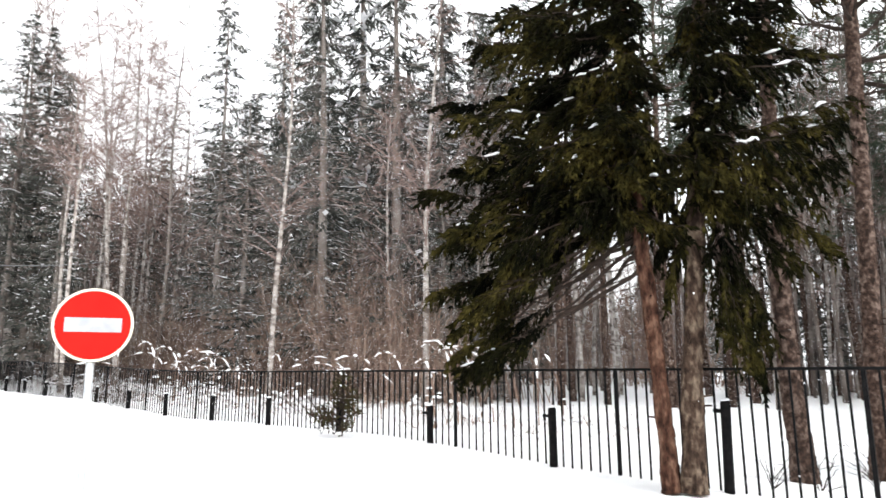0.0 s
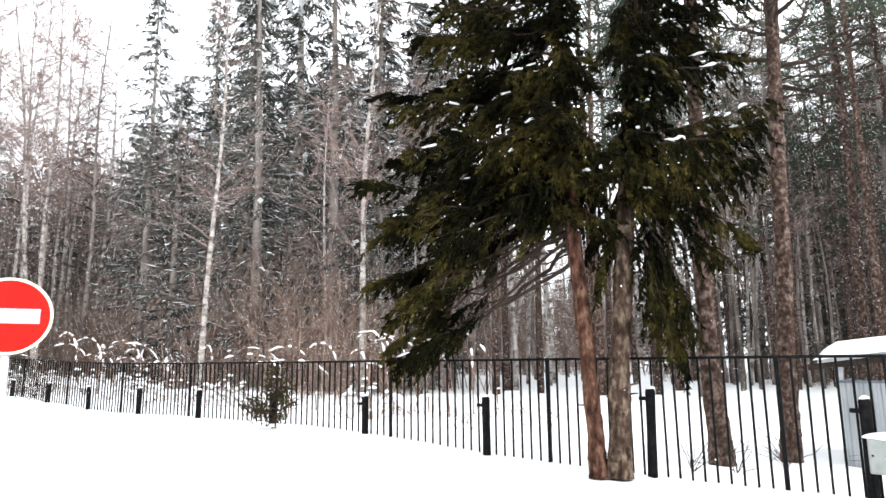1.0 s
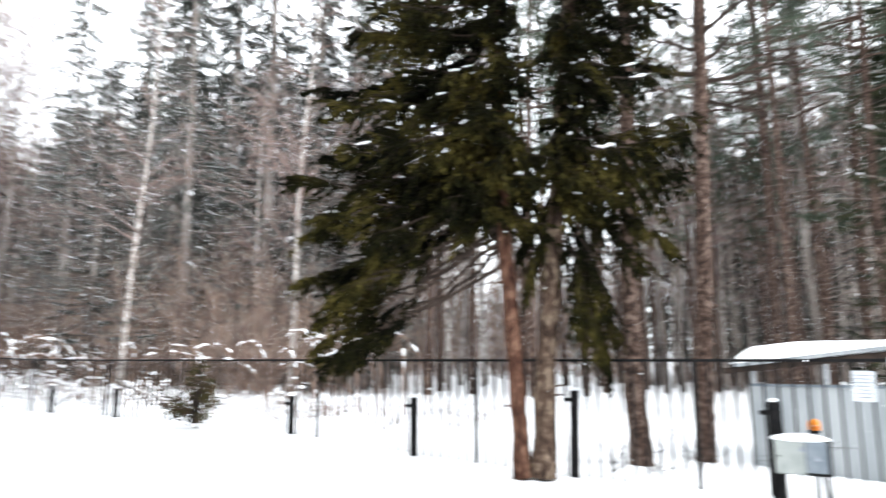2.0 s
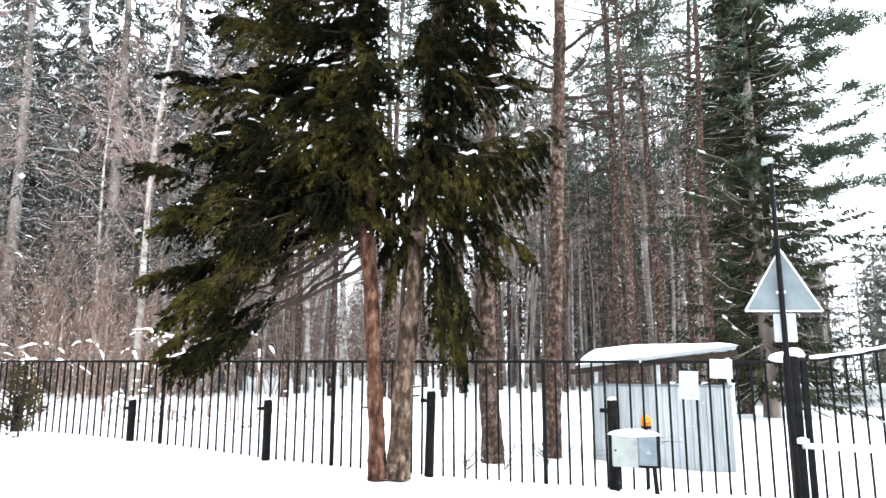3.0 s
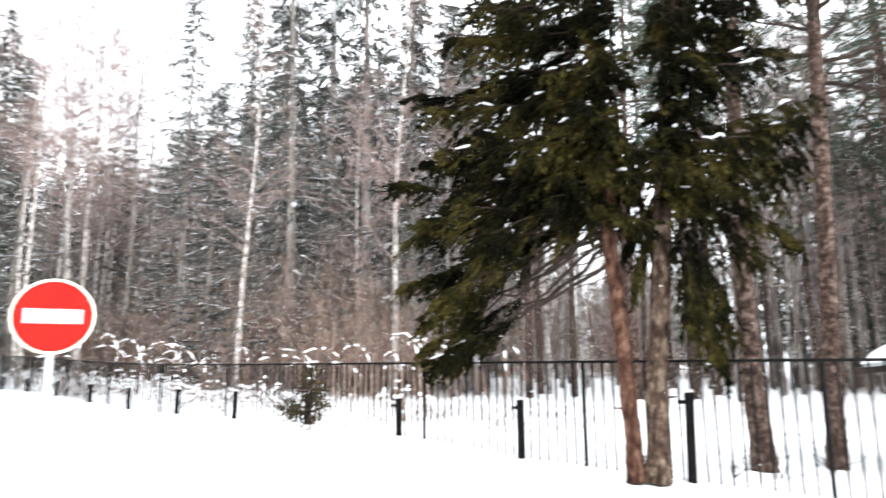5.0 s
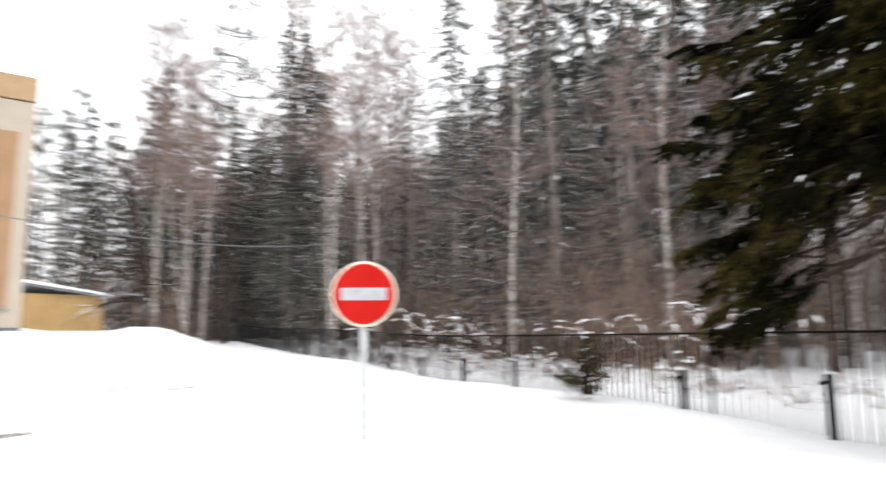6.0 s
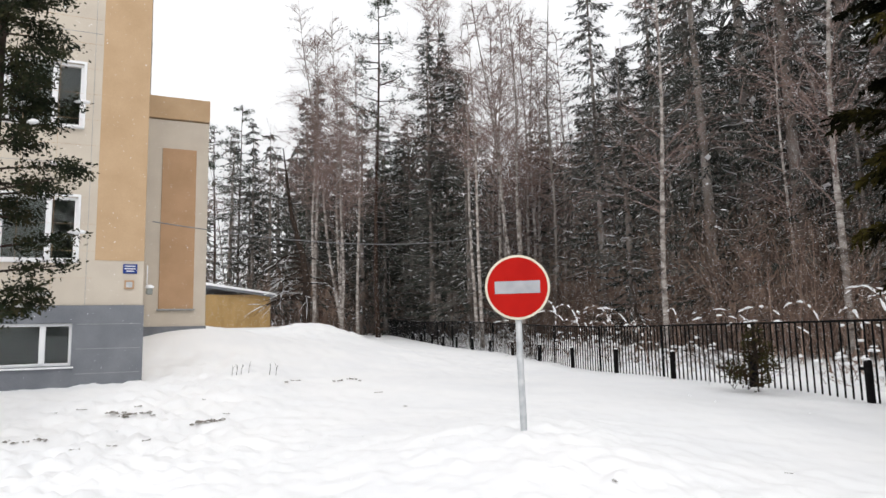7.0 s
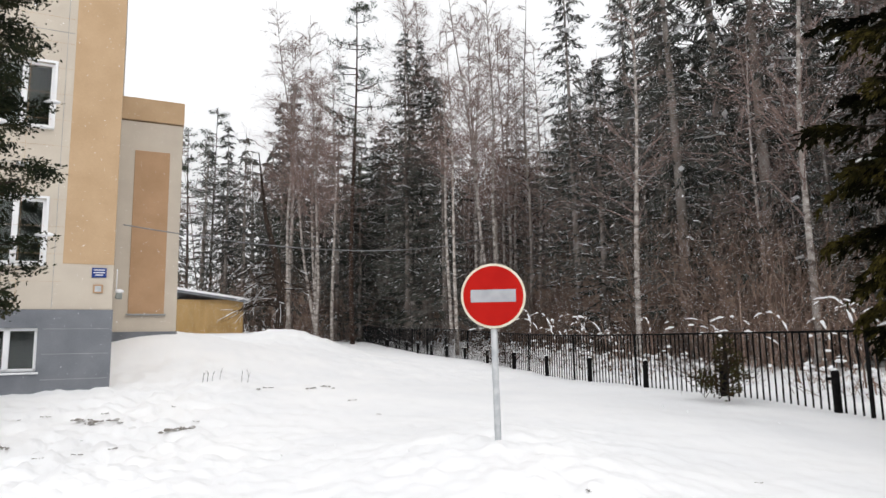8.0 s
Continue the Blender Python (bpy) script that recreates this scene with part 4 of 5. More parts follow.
big.matrix_basis = pose(16.0, 13.9, -0.1)
for x, y, h in ((-5.6, 30.5, 26), (-4.0, 32.7, 27), (-2.1, 30.0, 25), (-7.4, 36.0, 27), (-10.0, 39.0, 26), (-0.2, 33.0, 24)):
    plant(SPRUCES, RS.randint(4), x, y, h)
plant(PINES, 0, 23.0, 19.4, 17)
for x, y in ((4.5, 25.7), (6.4, 26.3), (8.1, 23.7), (5.6, 29.0), (10.5, 24.5), (3.2, 31.0), (12.0, 28.0)):
    plant(PINES, RS.randint(2), x, y, RS.uniform(17, 22))

t, k, l = bare_tree(RS, 21, 7, 52, 23, 4.2, 0.12, True)
BROAD = [(21, model("birch_tree", [("trunk", t, BIRCH_BARK), ("branchwork", k, TWIG), ("crown", l, TWIG)], "tall bare birch with a wide crown of fine twigs", "tree", "forest birches"))]
for x, y, h in ((-30.5, 31.8, 20.5), (-26.6, 30.0, 16.9), (-24.1, 36.8, 24.6), (-19.4, 37.2, 22.5), (-19.4, 41.7, 23.6)):
    plant(BROAD, 0, x, y, h)

# the body of the forest, along and behind the fence
taken = []


def free(x, y, gap):
    if any((x - a) ** 2 + (y - b) ** 2 < gap * gap for a, b in taken):
        return False
    taken.append((x, y))
    return True


def along(s, c):
    return -0.735 * s + 0.678 * c, 0.678 * s + 0.735 * c


def glade(x, y):
    """The thin stand of bare stems behind the two near spruces, with an open field beyond."""
    return 7 < math.degrees(math.atan2(x, y)) < 22.5


def fill(count, s0, s1, c0, c1, gap, chooser, keep=None):
    n = tries = 0
    while n < count and tries < count * 40:
        tries += 1
        s, c = RS.uniform(s0, s1), RS.uniform(c0, c1)
        if s > 45:
            c -= (s - 45) * 0.35
        x, y = along(s, c)
        if (keep and not keep(x, y)) or not free(x, y, gap):
            continue
        kind, lo, hi = chooser(RS.random())
        if glade(x, y) and (kind is COARSE or kind is SPRUCES):
            continue
        plant(kind, RS.randint(6), x, y, RS.uniform(lo, hi), lean=(RS.uniform(-1.5, 1.5), RS.uniform(-1.5, 1.5)))
        n += 1


def dense(u):
    return (SPRUCES, 16, 23) if u < 0.55 else (BIRCHES, 16, 23) if u < 0.8 else (ALDERS, 15, 22)


def edge_mix(u):
    return (SPRUCES, 6, 15) if u < 0.32 else (BIRCHES, 8, 17) if u < 0.62 else (ALDERS, 8, 17)


def bare_edge(u):
    return (BIRCHES, 14, 22) if u < 0.65 else (ALDERS, 12, 20)


def open_pines(u):
    return (PINES, 16, 22) if u < 0.42 else (SPRUCES, 12, 20) if u < 0.72 else (ALDERS, 13, 20)


def tall_pines(u):
    return (PINES, 17, 23) if u < 0.75 else (ALDERS, 15, 20)


def thin_stems(u):
    return (ALDERS, 11, 18) if u < 0.6 else (PINES, 12, 16)


def understory(u):
    return (COARSE, 3, 9) if u < 0.8 else (ALDERS, 8, 12)


def deep(u):
    return (COARSE, 15, 23) if u < 0.8 else (ALDERS, 13, 20)


def not_right(x, y):
    return x < 0.95 * y + 5


fill(130, 15, 62, 24, 40, 1.35, dense)
fill(14, 6, 15, 23, 42, 2.0, tall_pines)
fill(90, 14, 95, 38, 64, 2.0, deep)
fill(75, 17, 58, 19.5, 25, 1.1, edge_mix)
fill(46, -30, -9, 24, 48, 1.7, open_pines, not_right)
fill(20, -10, 8, 24, 44, 1.8, tall_pines, not_right)
fill(12, -12, 10, 50, 80, 2.2, tall_pines, not_right)
fill(26, -60, -14, 58, 105, 2.0, deep, not_right)
fill(16, -14, 12, 70, 105, 2.0, deep, not_right)
fill(60, -30, 10, 34, 78, 1.2, thin_stems, not_right)
fill(24, -32, 8, 44, 66, 1.5, understory, not_right)
fill(20, -30, 10, 48, 74, 1.5, deep, not_right)
fill(30, -24, 10, 30, 46, 1.0, thin_stems, not_right)
fill(40, 52, 100, 18, 44, 1.8, dense)
fill(36, 38, 62, 18, 32, 1.0, bare_edge)
for _ in range(90):  # low trees far beyond the gate
    a, r = radians(RS.uniform(36, 66)), RS.uniform(46, 76)
    plant((COARSE, COARSE, COARSE, ALDERS)[RS.randint(4)], RS.randint(4), r * math.sin(a), r * math.cos(a), RS.uniform(7, 13))
for _ in range(20):  # far side of the clearing on the right
    x, y = RS.uniform(46, 85), RS.uniform(14, 60)
    plant((SPRUCES, ALDERS, PINES)[RS.randint(3)], RS.randint(4), x, y, RS.uniform(12, 18))
for _ in range(26):  # closing the view up the drive
    a, r = radians(RS.uniform(38, 55)), RS.uniform(52, 88)
    plant((COARSE, BIRCHES, COARSE, ALDERS)[RS.randint(4)], RS.randint(4), -r * math.sin(a), r * math.cos(a), RS.uniform(12, 19) * (r / 62))
for _ in range(22):
    a, r = radians(RS.uniform(37, 54)), RS.uniform(50, 62)
    plant(SHRUBS, RS.randint(3), -r * math.sin(a), r * math.cos(a), RS.uniform(2.5, 6))
for _ in range(18):  # beyond the barn
    x, y = along(RS.uniform(54, 75), RS.uniform(-10, 14))
    plant((COARSE, PINES, COARSE, BIRCHES)[RS.randint(4)], RS.randint(4), x, y, RS.uniform(11, 19))


for _ in range(46):  # grey thicket and thin stems across the field behind the near spruces
    a, r = radians(RS.uniform(5, 24)), RS.uniform(48, 80)
    plant((SHRUBS, ALDERS, SHRUBS)[RS.randint(3)], RS.randint(3), r * math.sin(a), r * math.cos(a), RS.uniform(5, 11))


for a, r, h in ((50.8, 56, 16.8), (48.9, 55, 17.6), (44.3, 60, 22), (41.5, 62, 22), (38.0, 63, 21), (36.6, 58, 19), (35.4, 50, 17.5), (33.8, 47, 18)):  # close spruces behind the birches at the end of the drive
    plant(SPRUCES, RS.choice([0, 1, 3]), -r * math.sin(radians(a)), r * math.cos(radians(a)), h)
for _ in range(16):  # spruces closing the wood behind the end of the fence
    a, r = radians(RS.uniform(31.5, 40)), RS.uniform(50, 70)
    plant(SPRUCES, RS.randint(4), -r * math.sin(a), r * math.cos(a), RS.uniform(0.24, 0.32) * r)


for i in range(30):  # the wood behind the shed, closing off the sky
    a, r = radians(29 + 15 * (i + RS.random()) / 30), RS.uniform(32, 56)
    plant((SPRUCES, PINES, BIRCHES, ALDERS)[i % 4], RS.randint(4), r * math.sin(a), r * math.cos(a), RS.uniform(0.36, 0.56) * r)
for _ in range(70):  # the far side of the field
    a, r = radians(RS.uniform(4, 27)), RS.uniform(62, 100)
    plant((ALDERS, COARSE, BIRCHES, COARSE)[RS.randint(4)], RS.randint(3), r * math.sin(a), r * math.cos(a), RS.uniform(10, 18))


def thicket(u):
    return (SHRUBS, 2.6, 6.5)


def low_thicket(u):
    return (SHRUBS, 1.1, 2.2)


fill(95, 18, 60, 17.5, 24, 0.8, thicket)
fill(22, 18, 50, 16, 18.5, 0.9, low_thicket)
fill(60, -34, 14, 38, 46, 1.0, low_thicket, not_right)


def far_woods():
    """The spruces deep in the forest, too many to count, as one thing."""
    root = thing("far_woods", (0, 0, 0), "spruces deep in the forest, paled with haze in their colour", "woods", kind="stuff")
    for slot, name, mat in ((1, "trunk", HAZED_BARK), (2, "crown", HAZED_NEEDLES)):
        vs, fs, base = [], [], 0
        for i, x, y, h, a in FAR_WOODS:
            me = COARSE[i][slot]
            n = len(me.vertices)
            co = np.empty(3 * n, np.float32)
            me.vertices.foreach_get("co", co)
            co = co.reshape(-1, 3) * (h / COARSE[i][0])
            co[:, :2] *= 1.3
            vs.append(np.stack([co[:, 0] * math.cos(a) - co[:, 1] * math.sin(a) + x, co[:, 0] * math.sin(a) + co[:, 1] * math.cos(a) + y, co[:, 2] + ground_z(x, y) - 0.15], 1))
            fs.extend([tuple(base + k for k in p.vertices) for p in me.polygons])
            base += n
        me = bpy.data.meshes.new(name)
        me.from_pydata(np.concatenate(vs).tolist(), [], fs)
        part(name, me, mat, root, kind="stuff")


far_woods()


# ---- the near trees ----
def near_trunk(line, radii, mat, root, label):
    sh = Shape()
    L = np.array(line, float)
    t = np.linspace(0, 1, len(L))
    tt = np.linspace(0, 1, 420)
    P = np.stack([np.interp(tt, t, L[:, k]) for k in range(3)], 1)
    R = np.interp(tt, t, radii)
    R[:30] *= np.linspace(1.15, 1.0, 30)
    sh.tube([tuple(q) for q in P], list(R), 30, 0.22)
    v = np.array(sh.v)  # loose scales of bark
    out = unit((v[:420 * 30].reshape(420, 30, 3) - P[:, None]))
    bumps = np.kron(RS.uniform(0, 1, (140, 15)) ** 2, np.ones((3, 2))) * RS.uniform(0.5, 1, (420, 30))
    v[:420 * 30] += (out * (bumps * R[:, None] * 0.13)[..., None]).reshape(-1, 3)
    sh.v = [tuple(q) for q in v]
    for _ in range(26):  # stubs of dead branches
        k = RS.randint(28, 238)
        a = RS.uniform(0, 6.28)
        d = np.array([math.cos(a), math.sin(a), RS.uniform(-0.2, 0.3)])
        sh.tube([tuple(P[k]), tuple(P[k] + d * (R[k] + RS.uniform(0.03, 0.12)))], [0.018, 0.010], 5)
    part("trunk", sh, mat, root, label, True)
    return P


def bough(lv, tw, sn, p0, tip, sag, bare=0.15, density=1.0, hang=0.5):
    """One spruce bough from the stem to its tip: a sagging limb, bare within, side branchlets that hang, shoots in needle, and snow on top."""
    p0, tip = np.asarray(p0, float), np.asarray(tip, float)
    t = np.linspace(0, 1, 14)
    length = float(np.linalg.norm(tip - p0))
    c = p0 + (tip - p0) * t[:, None]
    c[:, 2] -= sag * length * np.sin(math.pi * t ** 0.8)
    c[1:-1] += RS.normal(size=(12, 3)) * 0.012 * length
    tw.tube([tuple(q) for q in c], list(np.linspace(0.012 + 0.007 * length, 0.004, 14)), 5, caps=False)
    flat = unit(np.array([tip[0] - p0[0], tip[1] - p0[1], 0.0]))
    side = np.array([-flat[1], flat[0], 0.0])
    n = int(17 * length * (1 - bare) * density) + 5
    us = np.sort(RS.uniform(bare, 1.0, n))
    p, tg = at_curve(c, us)
    for k in range(n):
        sg = 1 if k % 2 else -1
        swell = min(1.0, 0.35 + 2.2 * (us[k] - bare)) * (1.02 - us[k]) ** 0.6
        bl = (0.13 + 0.66 * swell * min(1.1, length / 2)) * RS.uniform(0.55, 1.3)
        bd = unit(tg[k] * RS.uniform(0.6, 1.0) + side * sg * RS.uniform(0.25, 0.85) + np.array([0, 0, -RS.uniform(0.0, 0.5) * hang]))
        b = curve(p[k], bd, bl, hang * RS.uniform(0.3, 1.5), 0, 6)
        tw.tube([tuple(q) for q in b[::2]], [0.005, 0.004, 0.002], 3, caps=False)
        m = int(64 * bl) + 8
        q, qt = at_curve(b, RS.uniform(0.0, 1, m))
        qs = unit(np.cross(qt, RS.normal(size=(m, 3))))
        sd = unit(qt * RS.uniform(0.7, 1.2, (m, 1)) + qs * RS.uniform(0.25, 0.75, (m, 1)) + np.array([0, 0, -1]) * RS.uniform(0.0, 0.5, (m, 1)) * hang)
        ln = RS.uniform(0.05, 0.13, m)
        w1 = unit(np.cross(sd, RS.normal(size=(m, 3))))
        lv.sprays(q, sd, w1, ln, np.full(m, 0.015))
        lv.sprays(q, sd, np.cross(sd, w1), ln, np.full(m, 0.013))
    for _ in range(RS.randint(0, 3) if abs(tip[2] - p0[2]) < 0.5 * length else 0):  # snow lying in short lengths on the limb
        u = RS.uniform(max(0.3, bare), 0.9)
        q, _ = at_curve(c, np.linspace(u, min(1, u + RS.uniform(0.06, 0.30) / max(0.8, length)), 6))
        r = RS.uniform(0.010, 0.024) * np.sin(np.linspace(0.4, 2.75, 6)) * RS.uniform(0.7, 1.3, 6)
        sn.tube([(v[0], v[1], v[2] + 0.02 + k * 0.5) for v, k in zip(q, r)], list(r), 7, 0.5)


def dead_limb(tw, p0, az, length, rise, droop, thick=0.016):
    d = np.array([math.cos(az), math.sin(az), rise])
    c = curve(p0, d, length, droop, 0.0, 9)
    c[1:] += RS.normal(size=(8, 3)) * 0.012 * length
    tw.tube([tuple(q) for q in c], list(np.linspace(thick, 0.003, 9)), 5, caps=False)
    for _ in range(int(5 * length)):
        q, qt = at_curve(c, np.array([RS.uniform(0.3, 1)]))
        e = curve(q[0], unit(qt[0] + RS.normal(size=3) * 0.5), RS.uniform(0.15, 0.5), 0.15, 0, 4)
        tw.tube([tuple(v) for v in e], [0.005, 0.004, 0.003, 0.002], 3, caps=False)


ACROSS, AWAY = np.array([0.919, -0.394, 0.0]), np.array([0.394, 0.919, 0.0])  # along the fence towards the gate, and into the forest


def near_spruce(line, radii, bark, label, boughs, dead, filler):
    """boughs and dead limbs: height on the stem, reach across, height of the tip, reach away, sag, bare part."""
    root = thing("spruce_tree", tuple(line[0]), label, "tree", "near spruces")
    L = np.array(line, float) - np.array(line[0], float)
    P = near_trunk(L, radii, bark, root, "")
    lv, tw, sn = Leaves(), Shape(), Shape()
    base = line[0][2]

    def stem(z):
        z = z - base
        return np.array([np.interp(z, P[:, 2], P[:, 0]), np.interp(z, P[:, 2], P[:, 1]), z])

    def reach(z0, across, z1, away):
        q = stem(z0) + ACROSS * across + AWAY * away
        q[2] = z1 - base
        return q

    for z0, across, z1, away, sag, bare, hang in boughs:
        bough(lv, tw, sn, stem(z0), reach(z0, across, z1, away), sag, bare, 1.25, hang)
    for count, z0, z1, side, away, drop in filler:  # the inner crown, tier by tier
        for i in range(count):
            z = z0 + (z1 - z0) * (i + RS.random()) / count
            k = RS.uniform(0.45, 1.0) * (1 - 0.6 * float(smooth(7.0, 13.5, z)))
            bough(lv, tw, sn, stem(z), reach(z, RS.uniform(*side) * k, z - RS.uniform(*drop) * k, RS.uniform(*away) * k), RS.uniform(0.03, 0.14), 0.12, 1.0, RS.uniform(0.4, 0.9))
    for z0, across, z1, away, thick in dead:
        p0, q = stem(z0), reach(z0, across, z1, away)
        d = q - p0
        n = math.hypot(d[0], d[1])
        dead_limb(tw, p0, math.atan2(d[1], d[0]), n, d[2] / n + 0.12, 0.12, thick)
    part("branchwork", tw, DARK_TWIG, root, kind="stuff")
    part("crown", lv.mesh("crown"), SHADED_NEEDLES, root, "hanging green needle sprays with crown shade in their colour", kind="stuff")
    part("snow", sn, SNOW_CAP, root, "small pads of snow on the boughs", True, "stuff")
    return root


near_spruce([(2.71, 8.22, 0.08), (2.64, 8.22, 1.59), (2.52, 8.22, 3.01), (2.46, 8.22, 5.00), (2.41, 8.22, 7.17), (2.36, 8.22, 14.00)], [0.100, 0.092, 0.09, 0.08, 0.065, 0.02], SPRUCE_BARK,
            "tall spruce, reddish trunk, drooping dark boughs, before the fence",
            [(5.7, -2.7, 5.45, 0.1, 0.12, 0.15, 0.4), (5.5, -2.2, 5.0, -0.5, 0.12, 0.1, 0.5), (5.9, -1.9, 5.6, 0.5, 0.1, 0.1, 0.5), (6.3, -1.9, 6.1, -0.2, 0.1, 0.1, 0.5), (6.9, -1.7, 6.7, 0.2, 0.1, 0.1, 0.5),
             (5.0, -2.6, 4.4, 0.1, 0.12, 0.15, 0.5), (4.8, -2.0, 4.3, 0.7, 0.1, 0.1, 0.5), (4.9, -1.9, 4.3, -0.7, 0.1, 0.1, 0.6),
             (4.6, -2.95, 4.0, -0.2, 0.12, 0.12, 0.5), (4.5, -2.6, 3.7, 0.4, 0.1, 0.12, 0.5), (4.3, -2.4, 3.4, -0.5, 0.1, 0.15, 0.6), (4.2, -2.7, 3.3, 0.0, 0.08, 0.2, 0.6), (4.1, -2.0, 3.1, 0.6, 0.08, 0.2, 0.6), (4.0, -1.6, 3.1, -0.6, 0.06, 0.15, 0.7),
             (3.8, -2.8, 2.62, 0.0, 0.06, 0.42, 0.5), (3.7, -2.4, 2.75, 0.5, 0.05, 0.45, 0.5), (3.6, -2.2, 2.35, -0.4, 0.05, 0.45, 0.6), (3.5, -2.55, 2.25, 0.2, 0.05, 0.55, 0.5),
             (3.3, -2.6, 1.75, 0.1, 0.04, 0.62, 0.5), (3.0, -2.3, 1.5, 0.4, 0.03, 0.64, 0.45), (3.1, -2.05, 1.62, -0.3, 0.03, 0.6, 0.5), (2.8, -2.45, 1.55, -0.1, 0.02, 0.66, 0.4), (3.2, -2.65, 2.1, 0.3, 0.04, 0.62, 0.5), (3.4, -1.9, 1.95, 0.2, 0.04, 0.62, 0.6)],
            [(3.3, -1.9, 2.7, 0.3, 0.011), (3.05, -2.0, 2.2, 0.1, 0.010), (2.75, -2.1, 1.75, 0.0, 0.013), (3.0, -1.5, 2.7, 0.7, 0.009), (3.15, -1.7, 2.45, -0.4, 0.009), (2.9, -1.3, 2.3, -0.2, 0.012), (3.4, -1.4, 3.0, 0.0, 0.009), (3.25, -1.2, 2.5, 0.4, 0.008), (2.95, -1.7, 2.5, -0.6, 0.008), (2.6, -1.1, 2.2, -0.3, 0.007), (3.1, -0.9, 2.9, -0.5, 0.007),
             (5.6, -2.9, 6.4, 0.2, 0.018), (6.0, -3.1, 6.5, 0.4, 0.018), (5.2, -2.7, 6.0, -0.3, 0.016), (6.3, -3.0, 7.0, 0.1, 0.016), (5.8, -2.6, 5.9, 0.5, 0.014), (5.3, 0.8, 5.5, 0.1, 0.012), (5.9, 0.9, 5.9, -0.1, 0.012), (4.9, 0.7, 4.8, 0.2, 0.012), (6.2, 0.8, 6.4, 0.0, 0.012)],
            [(26, 3.7, 6.6, (-2.0, -0.7), (-0.9, 0.9), (0.1, 0.9)), (16, 3.6, 5.2, (-1.3, 0.3), (-1.3, -0.4), (0.2, 0.9)), (12, 3.8, 5.5, (-0.9, 0.6), (0.3, 1.3), (0.2, 0.8)), (7, 3.5, 4.8, (0.2, 0.75), (-0.5, 0.5), (0.2, 0.7)), (18, 3.7, 7.0, (-0.6, 0.45), (-1.0, -0.3), (0.1, 0.6)), (16, 4.2, 7.2, (-0.3, 0.3), (-0.8, -0.35), (0.2, 0.7)), (44, 6.6, 13.6, (-1.9, 1.5), (-1.6, 1.6), (0.1, 0.7))])
near_spruce([(2.96, 8.18, 0.08), (3.02, 8.18, 1.22), (3.15, 8.18, 2.54), (3.29, 8.18, 4.05), (3.40, 8.18, 5.37), (3.54, 8.18, 7.17), (3.69, 8.18, 14.00)], [0.132, 0.122, 0.115, 0.104, 0.09, 0.075, 0.02], GREY_BARK,
            "tall spruce, lichen-grey trunk, hanging dark boughs, before the fence",
            [(4.55, 1.72, 4.8, 0.1, 0.07, 0.1, 0.9), (4.4, 1.6, 4.45, -0.2, 0.08, 0.1, 1.0), (4.3, 1.4, 4.1, 0.4, 0.06, 0.1, 1.0), (4.2, 1.5, 3.95, -0.3, 0.06, 0.12, 1.0), (4.5, 0.9, 4.1, -0.7, 0.06, 0.1, 1.0),
             (3.9, 1.45, 2.95, 0.0, -0.08, 0.2, 0.8), (3.7, 1.1, 2.9, 0.3, -0.05, 0.2, 1.0), (3.3, 0.62, 1.55, 0.0, -0.12, 0.3, 1.0), (3.5, 0.75, 1.9, 0.25, -0.12, 0.3, 1.0), (3.4, 0.45, 1.9, -0.3, -0.1, 0.25, 1.0), (3.2, 0.3, 2.0, -0.25, -0.1, 0.3, 1.0), (3.6, 0.6, 2.4, -0.2, -0.1, 0.25, 1.0),
             (5.75, 1.35, 5.5, 0.1, 0.07, 0.15, 0.8), (5.5, 1.1, 5.2, -0.3, 0.06, 0.15, 0.9), (5.9, 1.0, 5.9, 0.3, 0.06, 0.15, 0.8), (6.4, 1.2, 6.2, 0.0, 0.06, 0.1, 0.8), (6.8, 1.1, 6.6, -0.2, 0.06, 0.1, 0.8), (3.9, -0.55, 3.0, 0.1, 0.0, 0.2, 1.0), (3.6, -0.4, 2.6, -0.2, 0.0, 0.25, 1.0)],
            [(3.2, 0.9, 2.9, 0.1, 0.012), (5.9, 1.7, 6.1, -0.1, 0.014), (5.5, -0.9, 5.8, 0.1, 0.012), (5.0, -0.8, 5.2, 0.2, 0.012), (6.1, -0.8, 6.4, -0.1, 0.012), (4.9, 1.5, 5.2, 0.2, 0.012), (3.0, 0.8, 2.5, 0.3, 0.01)],
            [(18, 3.7, 5.0, (-0.25, 1.1), (-0.9, 0.8), (0.2, 0.9)), (10, 4.9, 6.8, (0.1, 1.0), (-0.6, 0.6), (0.1, 0.7)), (16, 3.6, 7.0, (-0.5, 0.5), (-0.9, -0.3), (0.1, 0.6)), (14, 3.9, 7.2, (-0.3, 0.3), (-0.8, -0.35), (0.3, 0.9)), (38, 6.8, 13.6, (-1.3, 1.6), (-1.5, 1.5), (0.1, 0.7))])


def forked_limb(tw, p, d, length, r, depth):
    """A crooked bare limb that forks again and again."""
    pts, d = [np.asarray(p, float)], unit(np.asarray(d, float))
    for k in range(6):
        d = unit(d + RS.normal(size=3) * 0.22)
        pts.append(pts[-1] + d * length / 6)
        if depth and k > 0:
            forked_limb(tw, pts[-1], d + RS.normal(size=3) * [0.7, 0.7, 0.55], length * RS.uniform(0.3, 0.6), r * (0.6 - 0.05 * k), depth - 1)
    tw.tube([tuple(q) for q in pts], list(np.linspace(r, max(0.003, r * 0.3), 7)), 5, 0.1, caps=False)


